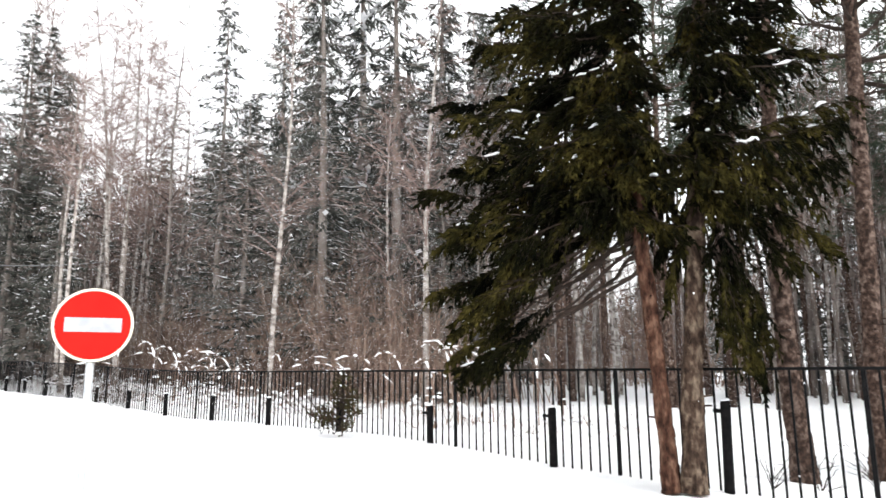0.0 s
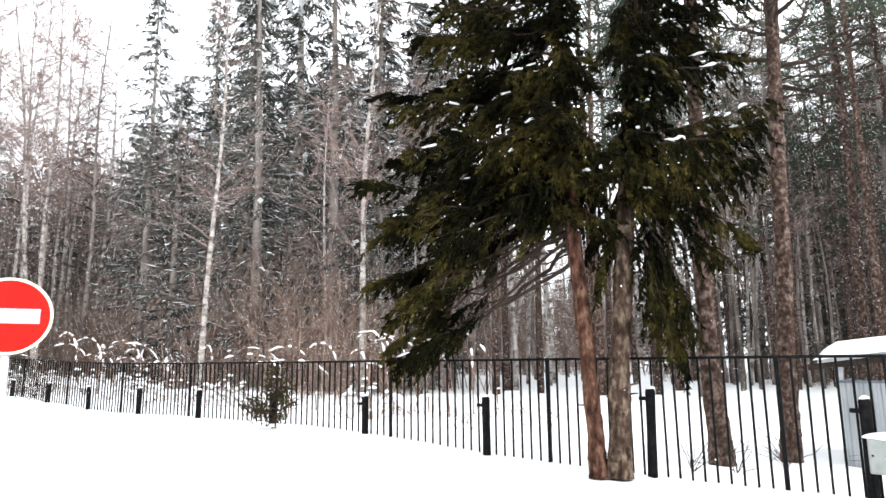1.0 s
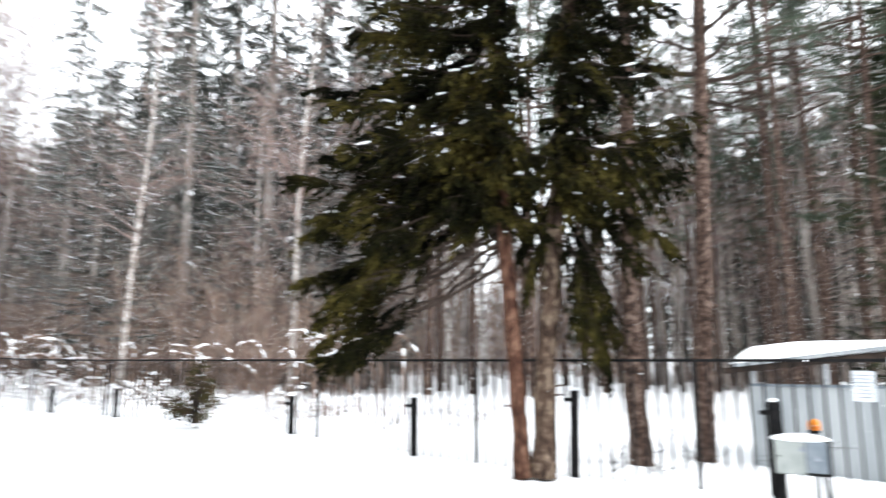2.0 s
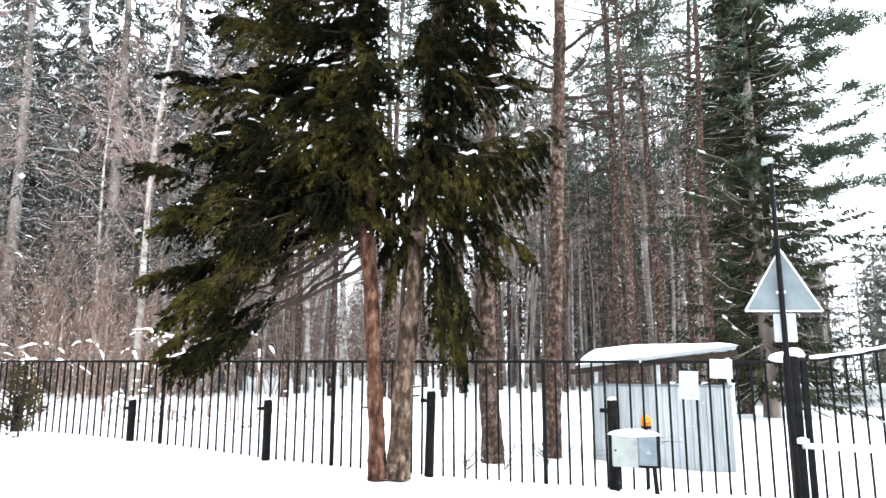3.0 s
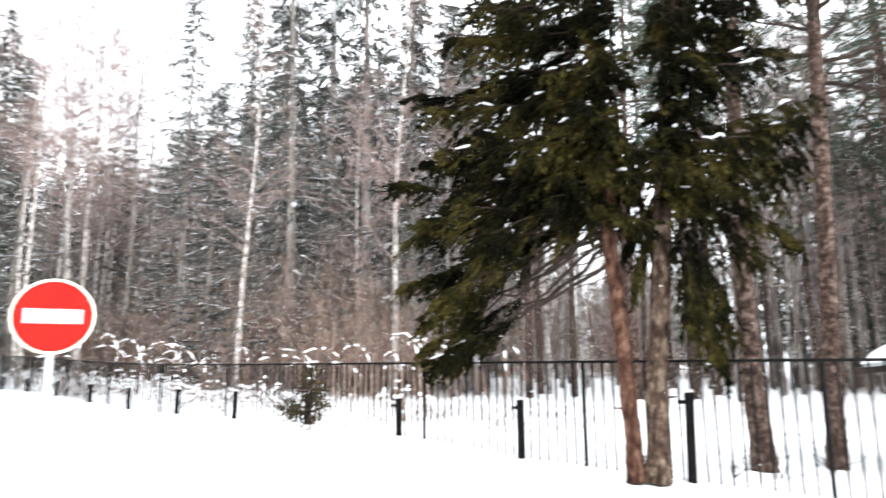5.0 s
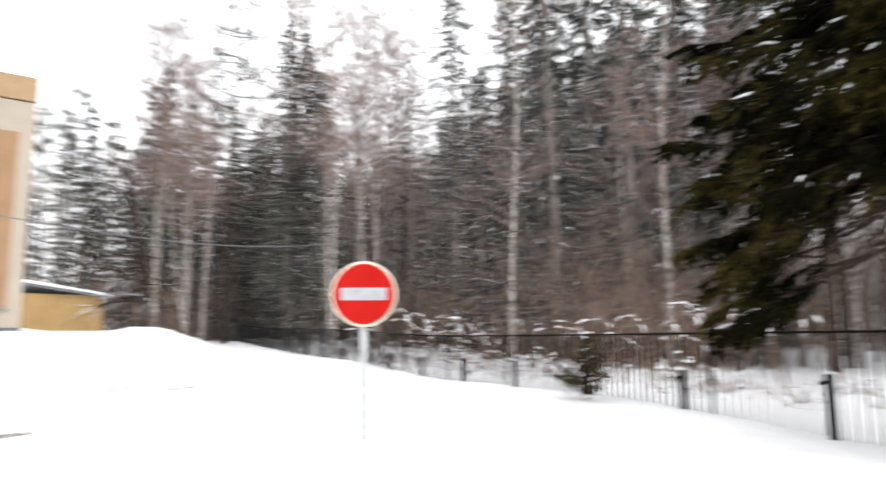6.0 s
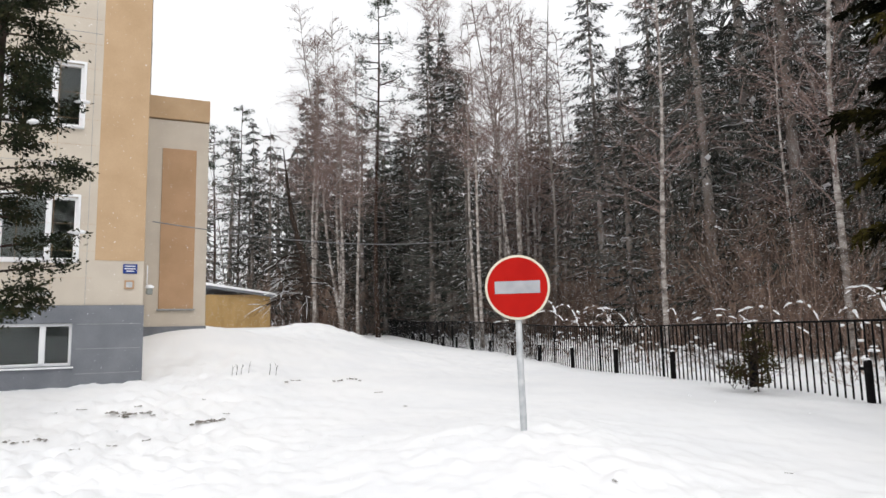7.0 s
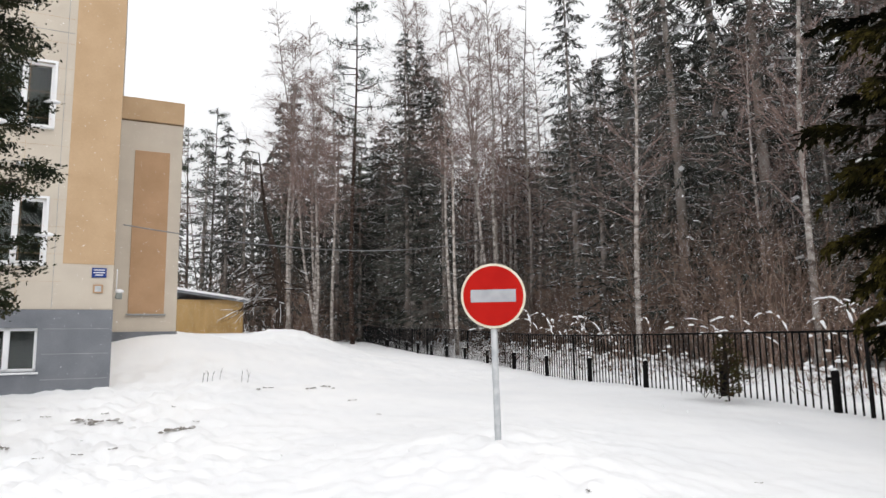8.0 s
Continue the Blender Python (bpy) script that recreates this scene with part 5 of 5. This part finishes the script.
def near_pine(line, radii, label, snags, crown):
    root = thing("pine_tree", tuple(line[0]), label, "tree", "near pines")
    L = np.array(line, float) - np.array(line[0], float)
    P = near_trunk(L, radii, PINE_BARK, root, "")
    tw, lv = Shape(), Leaves()
    for z, az, ln, rise in snags:
        p = np.array([np.interp(z, P[:, 2], P[:, 0]), np.interp(z, P[:, 2], P[:, 1]), z])
        dead_limb(tw, p, radians(az), ln, rise, 0.02)
        forked_limb(tw, p, (math.cos(radians(az)), math.sin(radians(az)), rise), ln, 0.02 + 0.016 * ln, 2)
    for i in range(crown):
        z = RS.uniform(9.5, P[-1, 2])
        p = np.array([np.interp(z, P[:, 2], P[:, 0]), np.interp(z, P[:, 2], P[:, 1]), z])
        a = RS.uniform(0, 6.28)
        c = curve(p, (math.cos(a), math.sin(a), 0.2), RS.uniform(0.8, 2.2), 0.15, 0.2, 7)
        tw.tube([tuple(q) for q in c], [0.04, 0.03, 0.025, 0.02, 0.014, 0.01, 0.004], 4, caps=False)
        pc, tg = at_curve(c, RS.uniform(0.4, 1, 14))
        q = np.repeat(pc, 22, 0) + RS.normal(size=(14 * 22, 3)) * 0.1
        dd = unit(RS.normal(size=(14 * 22, 3)) + [0, 0, 0.3])
        lv.sprays(q, dd, unit(np.cross(dd, RS.normal(size=(14 * 22, 3)))), RS.uniform(0.1, 0.2, 14 * 22), np.full(14 * 22, 0.01))
    part("branchwork", tw, DARK_TWIG, root, kind="stuff")
    part("crown", lv.mesh("crown"), PINE_NEEDLES, root, kind="stuff")


near_pine([(4.87, 9.30, -0.05), (4.80, 9.30, 1.4), (4.78, 9.3, 2.6), (4.86, 9.3, 4.7), (4.93, 9.3, 6.8), (5.0, 9.3, 15)], [0.16, 0.135, 0.12, 0.105, 0.095, 0.05],
          "pine with scaly red-brown bark behind the fence", [(4.2, 200, 0.6, 0.1), (6.2, 10, 0.7, 0.2), (6.0, 190, 0.5, 0.2)], 16)
near_pine([(6.15, 9.68, -0.05), (6.22, 9.68, 1.6), (6.30, 9.68, 2.6), (6.42, 9.68, 4.9), (6.55, 9.68, 7.3), (6.7, 9.7, 15)], [0.14, 0.125, 0.115, 0.105, 0.10, 0.05],
          "pine with a greyish scaly trunk and bare limbs behind the fence", [(6.3, -20, 1.5, 0.6), (6.0, -35, 1.3, 0.3), (6.7, -5, 1.6, 0.5), (6.45, 160, 1.3, 0.05), (6.9, 170, 1.2, 0.4), (7.2, -30, 1.6, 0.7), (5.7, -25, 0.6, 0.6), (7.0, 250, 1.0, 0.5)], 16)


# pine beyond the gate, its level boughs reaching over the open sky
rp = thing("pine_tree", (16.6, 15.3, -0.1), "tall pine with long level snowy boughs beyond the gate", "tree", "forest pines")
tr, tw, lv, sn = Shape(), Shape(), Leaves(), Shape()
tr.tube([(0, 0, 0), (0.05, 0, 5), (-0.05, 0, 10), (0.1, 0, 17)], [0.2, 0.17, 0.14, 0.06], 12, 0.15)
for i in range(34):
    z = 6.0 + 9.8 * (i + RS.random()) / 34
    az = radians(RS.normal(-42, 20) if i % 4 else RS.uniform(0, 360))
    ln = RS.uniform(2.4, 5.2) * (1 - 0.25 * float(smooth(10, 16, z)))
    c = curve((0, 0, z), (math.cos(az), math.sin(az), RS.uniform(-0.1, 0.12)), ln, 0.12, 0.12, 10)
    c[1:] += RS.normal(size=(9, 3)) * 0.02 * ln
    tw.tube([tuple(q) for q in c], list(np.linspace(0.04, 0.006, 10)), 4, caps=False)
    for j in range(8):
        q0, t0 = at_curve(c, np.array([RS.uniform(0.4, 1)]))
        e = curve(q0[0], unit(t0[0] + RS.normal(size=3) * [0.6, 0.6, 0.15]), RS.uniform(0.4, 1.0), 0.05, 0.1, 5)
        tw.tube([tuple(q) for q in e], [0.012, 0.01, 0.008, 0.006, 0.003], 3, caps=False)
        pc, tg = at_curve(e, RS.uniform(0.3, 1, 7))
        q = np.repeat(pc, 14, 0) + RS.normal(size=(98, 3)) * [0.10, 0.10, 0.05]
        dd = unit(RS.normal(size=(98, 3)) + [0, 0, 0.3] + np.repeat(tg, 14, 0) * 0.5)
        lv.sprays(q, dd, unit(np.cross(dd, RS.normal(size=(98, 3)))), RS.uniform(0.12, 0.26, 98), np.full(98, 0.017))
part("trunk", tr, PINE_BARK, rp, smooth=True)
part("branchwork", tw, DARK_TWIG, rp, kind="stuff")
part("crown", lv.mesh("crown"), PINE_NEEDLES, rp, kind="stuff")


# ---- smaller growth ----
def sapling(x, y, h, mat, label, seed_turn):
    root = thing("spruce_sapling", (x, y, ground_z(x, y) - 0.03), label, "sapling", "saplings by the fence", turn=seed_turn)
    lv, tw, sn = Leaves(), Shape(), Shape()
    tw.tube([(0, 0, -0.1), (0.02, 0.01, h * 0.5), (0.0, 0.03, h)], [0.016, 0.011, 0.004], 7)
    for i in range(22):
        f = i / 22
        p0, az = np.array([0, 0, h * (0.10 + 0.85 * f)]), RS.uniform(0, 6.28)
        ln = h * 0.46 * (1.08 - f) * RS.uniform(0.6, 1.2)
        dead_limb(tw, p0, az, ln, 0.45, 0.1)
        c = curve(p0, (math.cos(az), math.sin(az), 0.45), ln, 0.1, 0.0, 6)
        n = int(240 * ln)
        q, tg = at_curve(c, RS.uniform(0.25, 1.0, n))
        q = q + RS.normal(size=(n, 3)) * 0.045
        dd = unit(tg + RS.normal(size=(n, 3)) * 0.8)
        lv.sprays(q, dd, unit(np.cross(dd, RS.normal(size=(n, 3)))), RS.uniform(0.04, 0.09, n), np.full(n, 0.014))
    part("branchwork", tw, DARK_TWIG, root, kind="stuff")
    part("crown", lv.mesh("crown"), mat, root, kind="stuff")


sapling(-1.85, 12.45, 1.25, OLD_NEEDLES, "small browning spruce sapling in the snow before the fence", 10)



def twig_bush(x, y, h):
    root = thing("twiggy_bush", (x, y, ground_z(x, y) - 0.05), "low bare dark bush in the snow behind the fence", "shrub", "bare bushes")
    tw = Shape()
    for _ in range(9):
        a = RS.uniform(0, 6.28)
        dead_limb(tw, np.array([0, 0, h * RS.uniform(0, 0.3)]), a, h * RS.uniform(0.5, 1.0), RS.uniform(0.5, 1.6), 0.1, 0.006)
    part("branchwork", tw, DARK_TWIG, root, kind="stuff")


twig_bush(4.15, 8.75, 0.55)
twig_bush(5.6, 8.9, 0.5)
twig_bush(-2.3, 12.75, 1.25)
twig_bush(-2.05, 12.7, 1.05)
twig_bush(4.7, 8.6, 0.4)
twig_bush(7.0, 8.6, 0.5)
for k in range(5):
    twig_bush(-9.6 - 0.3 * k, 20.3 + 0.25 * k, RS.uniform(0.6, 0.95))


def bent_stem(x, y, h, az, reach):
    """A stem bowed over by the snow that lies along it."""
    z = ground_z(x, y)
    root = thing("bent_shrub", (x, y, z - 0.1), "bare stem bowed under a line of snow behind the fence", "shrub", "snow-bent shrubs")
    tw, sn = Shape(), Shape()
    t = np.linspace(0, 1, 14)
    c = np.stack([reach * t ** 2.2 * math.cos(az), reach * t ** 2.2 * math.sin(az), h * np.sin(t * 1.95)], 1)
    tw.tube([tuple(q) for q in c], list(np.linspace(0.02, 0.006, 14)), 5, caps=False)
    for k in range(9):
        q, tg = at_curve(c, np.array([RS.uniform(0.3, 1)]))
        e = curve(q[0], unit(tg[0] + RS.normal(size=3) * 0.6), RS.uniform(0.2, 0.6), 0.3, 0, 4)
        tw.tube([tuple(v) for v in e], [0.006, 0.005, 0.004, 0.002], 3, caps=False)
    u = 0.42
    while u < 0.97:  # broken lengths of snow lying along the stem
        v = min(0.99, u + RS.uniform(0.04, 0.17))
        q, tg = at_curve(c, np.linspace(u, v, 7))
        r = RS.uniform(0.016, 0.038) * np.sin(np.linspace(0.35, 2.8, 7)) * RS.uniform(0.75, 1.2, 7)
        sn.tube([(p[0], p[1], p[2] + 0.012 + k) for p, k in zip(q, r * 0.6)], list(r), 7, 0.9)
        u = v + RS.uniform(0.01, 0.14)
    part("stem", tw, BRUSH, root, kind="stuff")
    part("snow", sn, SNOW_CAP, root, "pads of snow along the stem", True, "stuff")


for i in range(38):
    s, c = RS.uniform(9, 28), RS.uniform(10.0, 15)
    x, y = along(s, c)
    bent_stem(x, y, RS.uniform(1.3, 2.2), RS.normal(2.4, 0.7), RS.uniform(1.0, 2.2))
for i in range(96):  # low snowed-in brush right behind the fence
    s, c = (RS.uniform(7, 40), RS.uniform(9.6, 15)) if i < 66 else (RS.uniform(16, 27), RS.uniform(9.3, 12.5))
    x, y = along(s, c)
    root = thing("snowy_bush", (x, y, ground_z(x, y) - 0.05), "low brown bush half buried in snow clumps", "shrub", "snowy bushes")
    k = RS.uniform(0.5, 1.1)
    tw, sn = Shape(), Shape()
    for _ in range(16):
        d = unit(RS.normal(size=3) * [0.6, 0.6, 0.2] + [0, 0, 1])
        e = curve(RS.normal(size=3) * [0.25, 0.25, 0], d, k * RS.uniform(0.6, 1.2), 0.2, 0, 5)
        tw.tube([tuple(v) for v in e], [0.010, 0.008, 0.006, 0.004, 0.002], 3, caps=False)
        if RS.random() < 0.45:
            q = e[RS.randint(2, 5)]
            sn.blob((q[0], q[1], q[2]), (RS.uniform(0.05, 0.14), RS.uniform(0.04, 0.10), RS.uniform(0.03, 0.08)), 0.4, 8, 5, RS.uniform(0, 3))
    sn.blob((0, 0, 0.02), (k * 0.5, k * 0.4, 0.14), 0.3, 12, 6)
    part("stem", tw, BRUSH, root, kind="stuff")
    part("snow", sn, SNOW_CAP, root, "", True, "stuff")

# evergreen before the building
ev = thing("evergreen_tree", (-10.36, 4.08, ground_z(-10.36, 4.08) - 0.1), "dark evergreen with clumped sprays and snow before the building", "tree")
tw, lv, sn = Shape(), Leaves(), Shape()
tw.tube([(0, 0, 0), (0.05, 0, 3), (0, 0.05, 6.5), (0, 0, 9)], [0.12, 0.10, 0.06, 0.02], 9, 0.1)
for i in range(88):
    f = (i + RS.random()) / 88
    z, a = 1.5 + 7.4 * f, RS.uniform(0, 6.28)
    L = 1.2 * (1.05 - 0.5 * f) * RS.uniform(0.6, 1.25)
    c = curve((0, 0, z), (math.cos(a), math.sin(a), 0.35), L, 0.25, 0.1, 6)
    tw.tube([tuple(q) for q in c], [0.02, 0.016, 0.012, 0.01, 0.006, 0.003], 4, caps=False)
    m = 10
    pc, tg = at_curve(c, RS.uniform(0.35, 1, m))
    q = np.repeat(pc, 44, 0) + RS.normal(size=(m * 44, 3)) * [0.085, 0.085, 0.065]
    dd = unit(RS.normal(size=(m * 44, 3)) + np.repeat(tg, 44, 0) * 0.8 + [0, 0, -0.2])
    lv.sprays(q, dd, unit(np.cross(dd, RS.normal(size=(m * 44, 3)))), RS.uniform(0.04, 0.085, m * 44), np.full(m * 44, 0.017))
    if RS.random() < 0.25:
        p = c[RS.randint(3, 6)]
        sn.blob((p[0], p[1], p[2] + 0.04), (RS.uniform(0.06, 0.14), 0.06, 0.045), 0.3, 8, 5, a)
part("trunk", tw, DARK_TWIG, ev)
part("crown", lv.mesh("crown"), THUJA, ev, kind="stuff")
part("snow", sn, SNOW_CAP, ev, "", True, "stuff")

# bare tree with snow lying on its low limbs at the end of the drive
lt = thing("bare_tree", (-25.3, 25.6, ground_z(-25.3, 25.6) - 0.2), "dark bare tree with thick snow along its low limbs", "tree")
tw, sn = Shape(), Shape()
tw.tube([(0, 0, 0), (0.05, 0.05, 2.6), (-0.15, -0.1, 4.2), (-0.6, -0.5, 6.5), (-0.8, -0.9, 10)], [0.24, 0.2, 0.16, 0.11, 0.03], 10, 0.2)
for i in range(22):
    z = 1.3 + 3.0 * (i + RS.random()) / 22
    aim = RS.normal(222, 22) if i % 4 else RS.uniform(0, 360)
    ln = RS.uniform(1.5, 2.9) * (1 - 0.06 * z)
    x0 = np.interp(z, [0, 2.6, 4.2, 6.5, 10], [0, 0.05, -0.15, -0.6, -0.8])
    y0 = np.interp(z, [0, 2.6, 4.2, 6.5, 10], [0, 0.05, -0.1, -0.5, -0.9])
    c = curve((x0, y0, z), (math.cos(radians(aim)), math.sin(radians(aim)), RS.uniform(0.5, 1.1)), ln, RS.uniform(0.7, 1.2), 0.0, 10)
    c[1:] += np.cumsum(RS.normal(size=(9, 3)) * 0.035, 0)
    tw.tube([tuple(q) for q in c], list(np.linspace(0.05, 0.01, 10)), 6, 0.1)
    for a0 in range(1, 9, 3):
        if RS.random() < 0.45:
            continue
        r = RS.uniform(0.012, 0.024) * np.array([0.4, 1, 1, 0.5])
        sn.tube([(q[0], q[1], q[2] + 0.025) for q in c[a0:a0 + 4][:4]], list(r[:len(c[a0:a0 + 4])]), 7, 0.5)
    for _ in range(8):
        q, tg = at_curve(c, np.array([RS.uniform(0.3, 1)]))
        e = curve(q[0], unit(tg[0] + RS.normal(size=3) * 0.6), RS.uniform(0.4, 1.1), 0.3, 0, 5)
        tw.tube([tuple(v) for v in e], [0.014, 0.011, 0.009, 0.006, 0.004], 4, caps=False)
        if RS.random() < 0.2:
            sn.tube([(v[0], v[1], v[2] + 0.014) for v in e[1:]], [0.008, 0.014, 0.012, 0.006], 5, 0.4)
part("trunk", tw, DARK_TWIG, lt)
part("snow", sn, SNOW_CAP, lt, "snow lying along the limbs", True, "stuff")

# utility pole and its cable to the house
up = thing("utility_pole", (-15.8, 32.3, ground_z(-15.8, 32.3) - 0.2), "slim weathered wooden utility pole at the forest edge", "pole")
part("pole", Shape().tube([(0, 0, 0), (0, 0, 7.6)], [0.13, 0.10], 10), HAZED_BARK, up)
part("crossarm", Shape().box((0, 0, 7.0), (0.5, 0.08, 0.08), bevel=0.01), HAZED_BARK, up)
cb = thing("overhead_cable", (0, 0, 0), "dark overhead cable sagging from the house to the pole", "cable")
a, b = Vector((-14.62, 9.45, 4.32)), Vector((-15.8, 32.3, 7.1))
mid = [a.lerp(b, k / 24) - Vector((0, 0, 0.74 * 4 * (k / 24) * (1 - k / 24))) for k in range(25)]
part("wire", Shape().tube([tuple(p) for p in mid], [0.015] * 25, 6), CABLE, cb)

# dry stalks standing out of the snow before the wing
for k, (x, y) in enumerate(((-12.75, 10.35), (-12.62, 10.50), (-12.50, 10.62), (-12.2, 11.0), (-12.68, 10.42), (-12.1, 11.1))):
    st = thing("dry_stalk", (x, y, ground_z(x, y) - 0.05), "dry brown weed stalk sticking out of the snow", "weed", "dry stalks")
    sh = Shape().tube([(0, 0, 0), (0.02, 0.01, 0.2), (0.06 * math.sin(k), 0.03, 0.28 + 0.04 * (k % 3))], [0.006, 0.005, 0.003], 5)
    sh.tube([(0.02, 0.01, 0.2), (0.07, 0.04 * math.cos(k), 0.3)], [0.006, 0.003], 4)
    part("stem", sh, DARK_TWIG, st)

# clods and rubbed marks on the packed snow
clod = thing("ice_clod", (0, 0, -50), "dirty lump of ice and grit lying on the packed snow", "snow clod", "clods on the drive")
crumbs = Shape()
for k in range(11):
    q = RS.uniform(0.014, 0.045)
    crumbs.blob((RS.normal() * 0.085, RS.normal() * 0.05, 0.004), (q, q * RS.uniform(0.6, 1), q * RS.uniform(0.6, 0.9)), 0.9, 7, 5, RS.uniform(0, 3))
part("lump", crumbs, DIRT, clod)
spots = [(-10.95, 6.42, 1.5), (-10.04, 6.18, 1.3), (-10.14, 6.09, 1.2), (-9.94, 6.43, 0.7), (-10.87, 6.83, 0.6), (-8.99, 6.51, 1.1), (-8.67, 6.44, 1.5), (-8.66, 6.57, 1.0), (-8.33, 4.85, 0.5), (-8.11, 5.17, 0.5), (-9.42, 4.48, 0.9), (-9.57, 4.26, 0.7), (-9.8, 4.24, 0.6), (-11.45, 6.17, 0.6), (-11.94, 5.97, 0.5), (-10.6, 7.91, 0.5), (-9.22, 6.47, 0.4), (-10.79, 10.18, 0.8), (-11.07, 10.79, 0.8), (-10.22, 11.25, 1.1), (-10.23, 11.64, 1.1), (-8.57, 10.47, 0.6), (-9.85, 11.49, 0.6), (-8.79, 6.98, 0.4), (-16.51, 10.45, 0.6), (-6.96, 9.21, 0.4), (-8.39, 4.35, 0.4), (-1.95, 5.1, 0.3), (-0.87, 6.68, 0.25)]
for i, (x, y, k) in enumerate(spots):
    m = Matrix.Translation((x, y, ground_z(x, y) + 0.005)) @ pose(0, 0, 0, 0, 0, i * 71)
    o = clod if i == 0 else copy_thing(clod, m)
    o.matrix_basis = m
    o.scale = (0.8 * k, 0.7 * k, k * 0.6)

# falling snow; extra flakes behind the fence added as haze over the forest
def snowfall(count, a0, a1, r0, r1, z1, small, large):
    a = np.radians(RS.uniform(a0, a1, count))
    r = np.sqrt(RS.uniform(r0 ** 2, r1 ** 2, count))
    p = np.stack([r * np.sin(a), r * np.cos(a), RS.uniform(0.5, z1, count)], 1)
    d = unit(RS.normal(size=(count, 3)))
    k = RS.uniform(small, large, count)
    return p, d, unit(np.cross(d, RS.normal(size=(count, 3)))), 2 * k, 0.9 * k


fl = Leaves()
fl.sprays(*snowfall(4200, -66, 60, 3.5, 22, 9.0, 0.004, 0.010))
fl.sprays(*snowfall(12000, -66, -18, 11, 30, 14.0, 0.004, 0.010))
# Dense banks added to lighten the trees behind them like haze.
fl.sprays(*snowfall(70000, -22, 45, 12, 28, 14.0, 0.004, 0.011))
fl.sprays(*snowfall(50000, -32, 6, 16, 30, 13.0, 0.005, 0.012))
fl.sprays(*snowfall(40000, 4, 26, 24, 45, 16.0, 0.007, 0.014))
fl.sprays(*snowfall(50000, -62, -32, 30, 52, 18.0, 0.006, 0.015))
tagged(part("falling_snow", fl.mesh("falling_snow"), SNOW_CAP), "small white snowflakes falling, with extra far ones added as haze", "snowfall", kind="stuff")
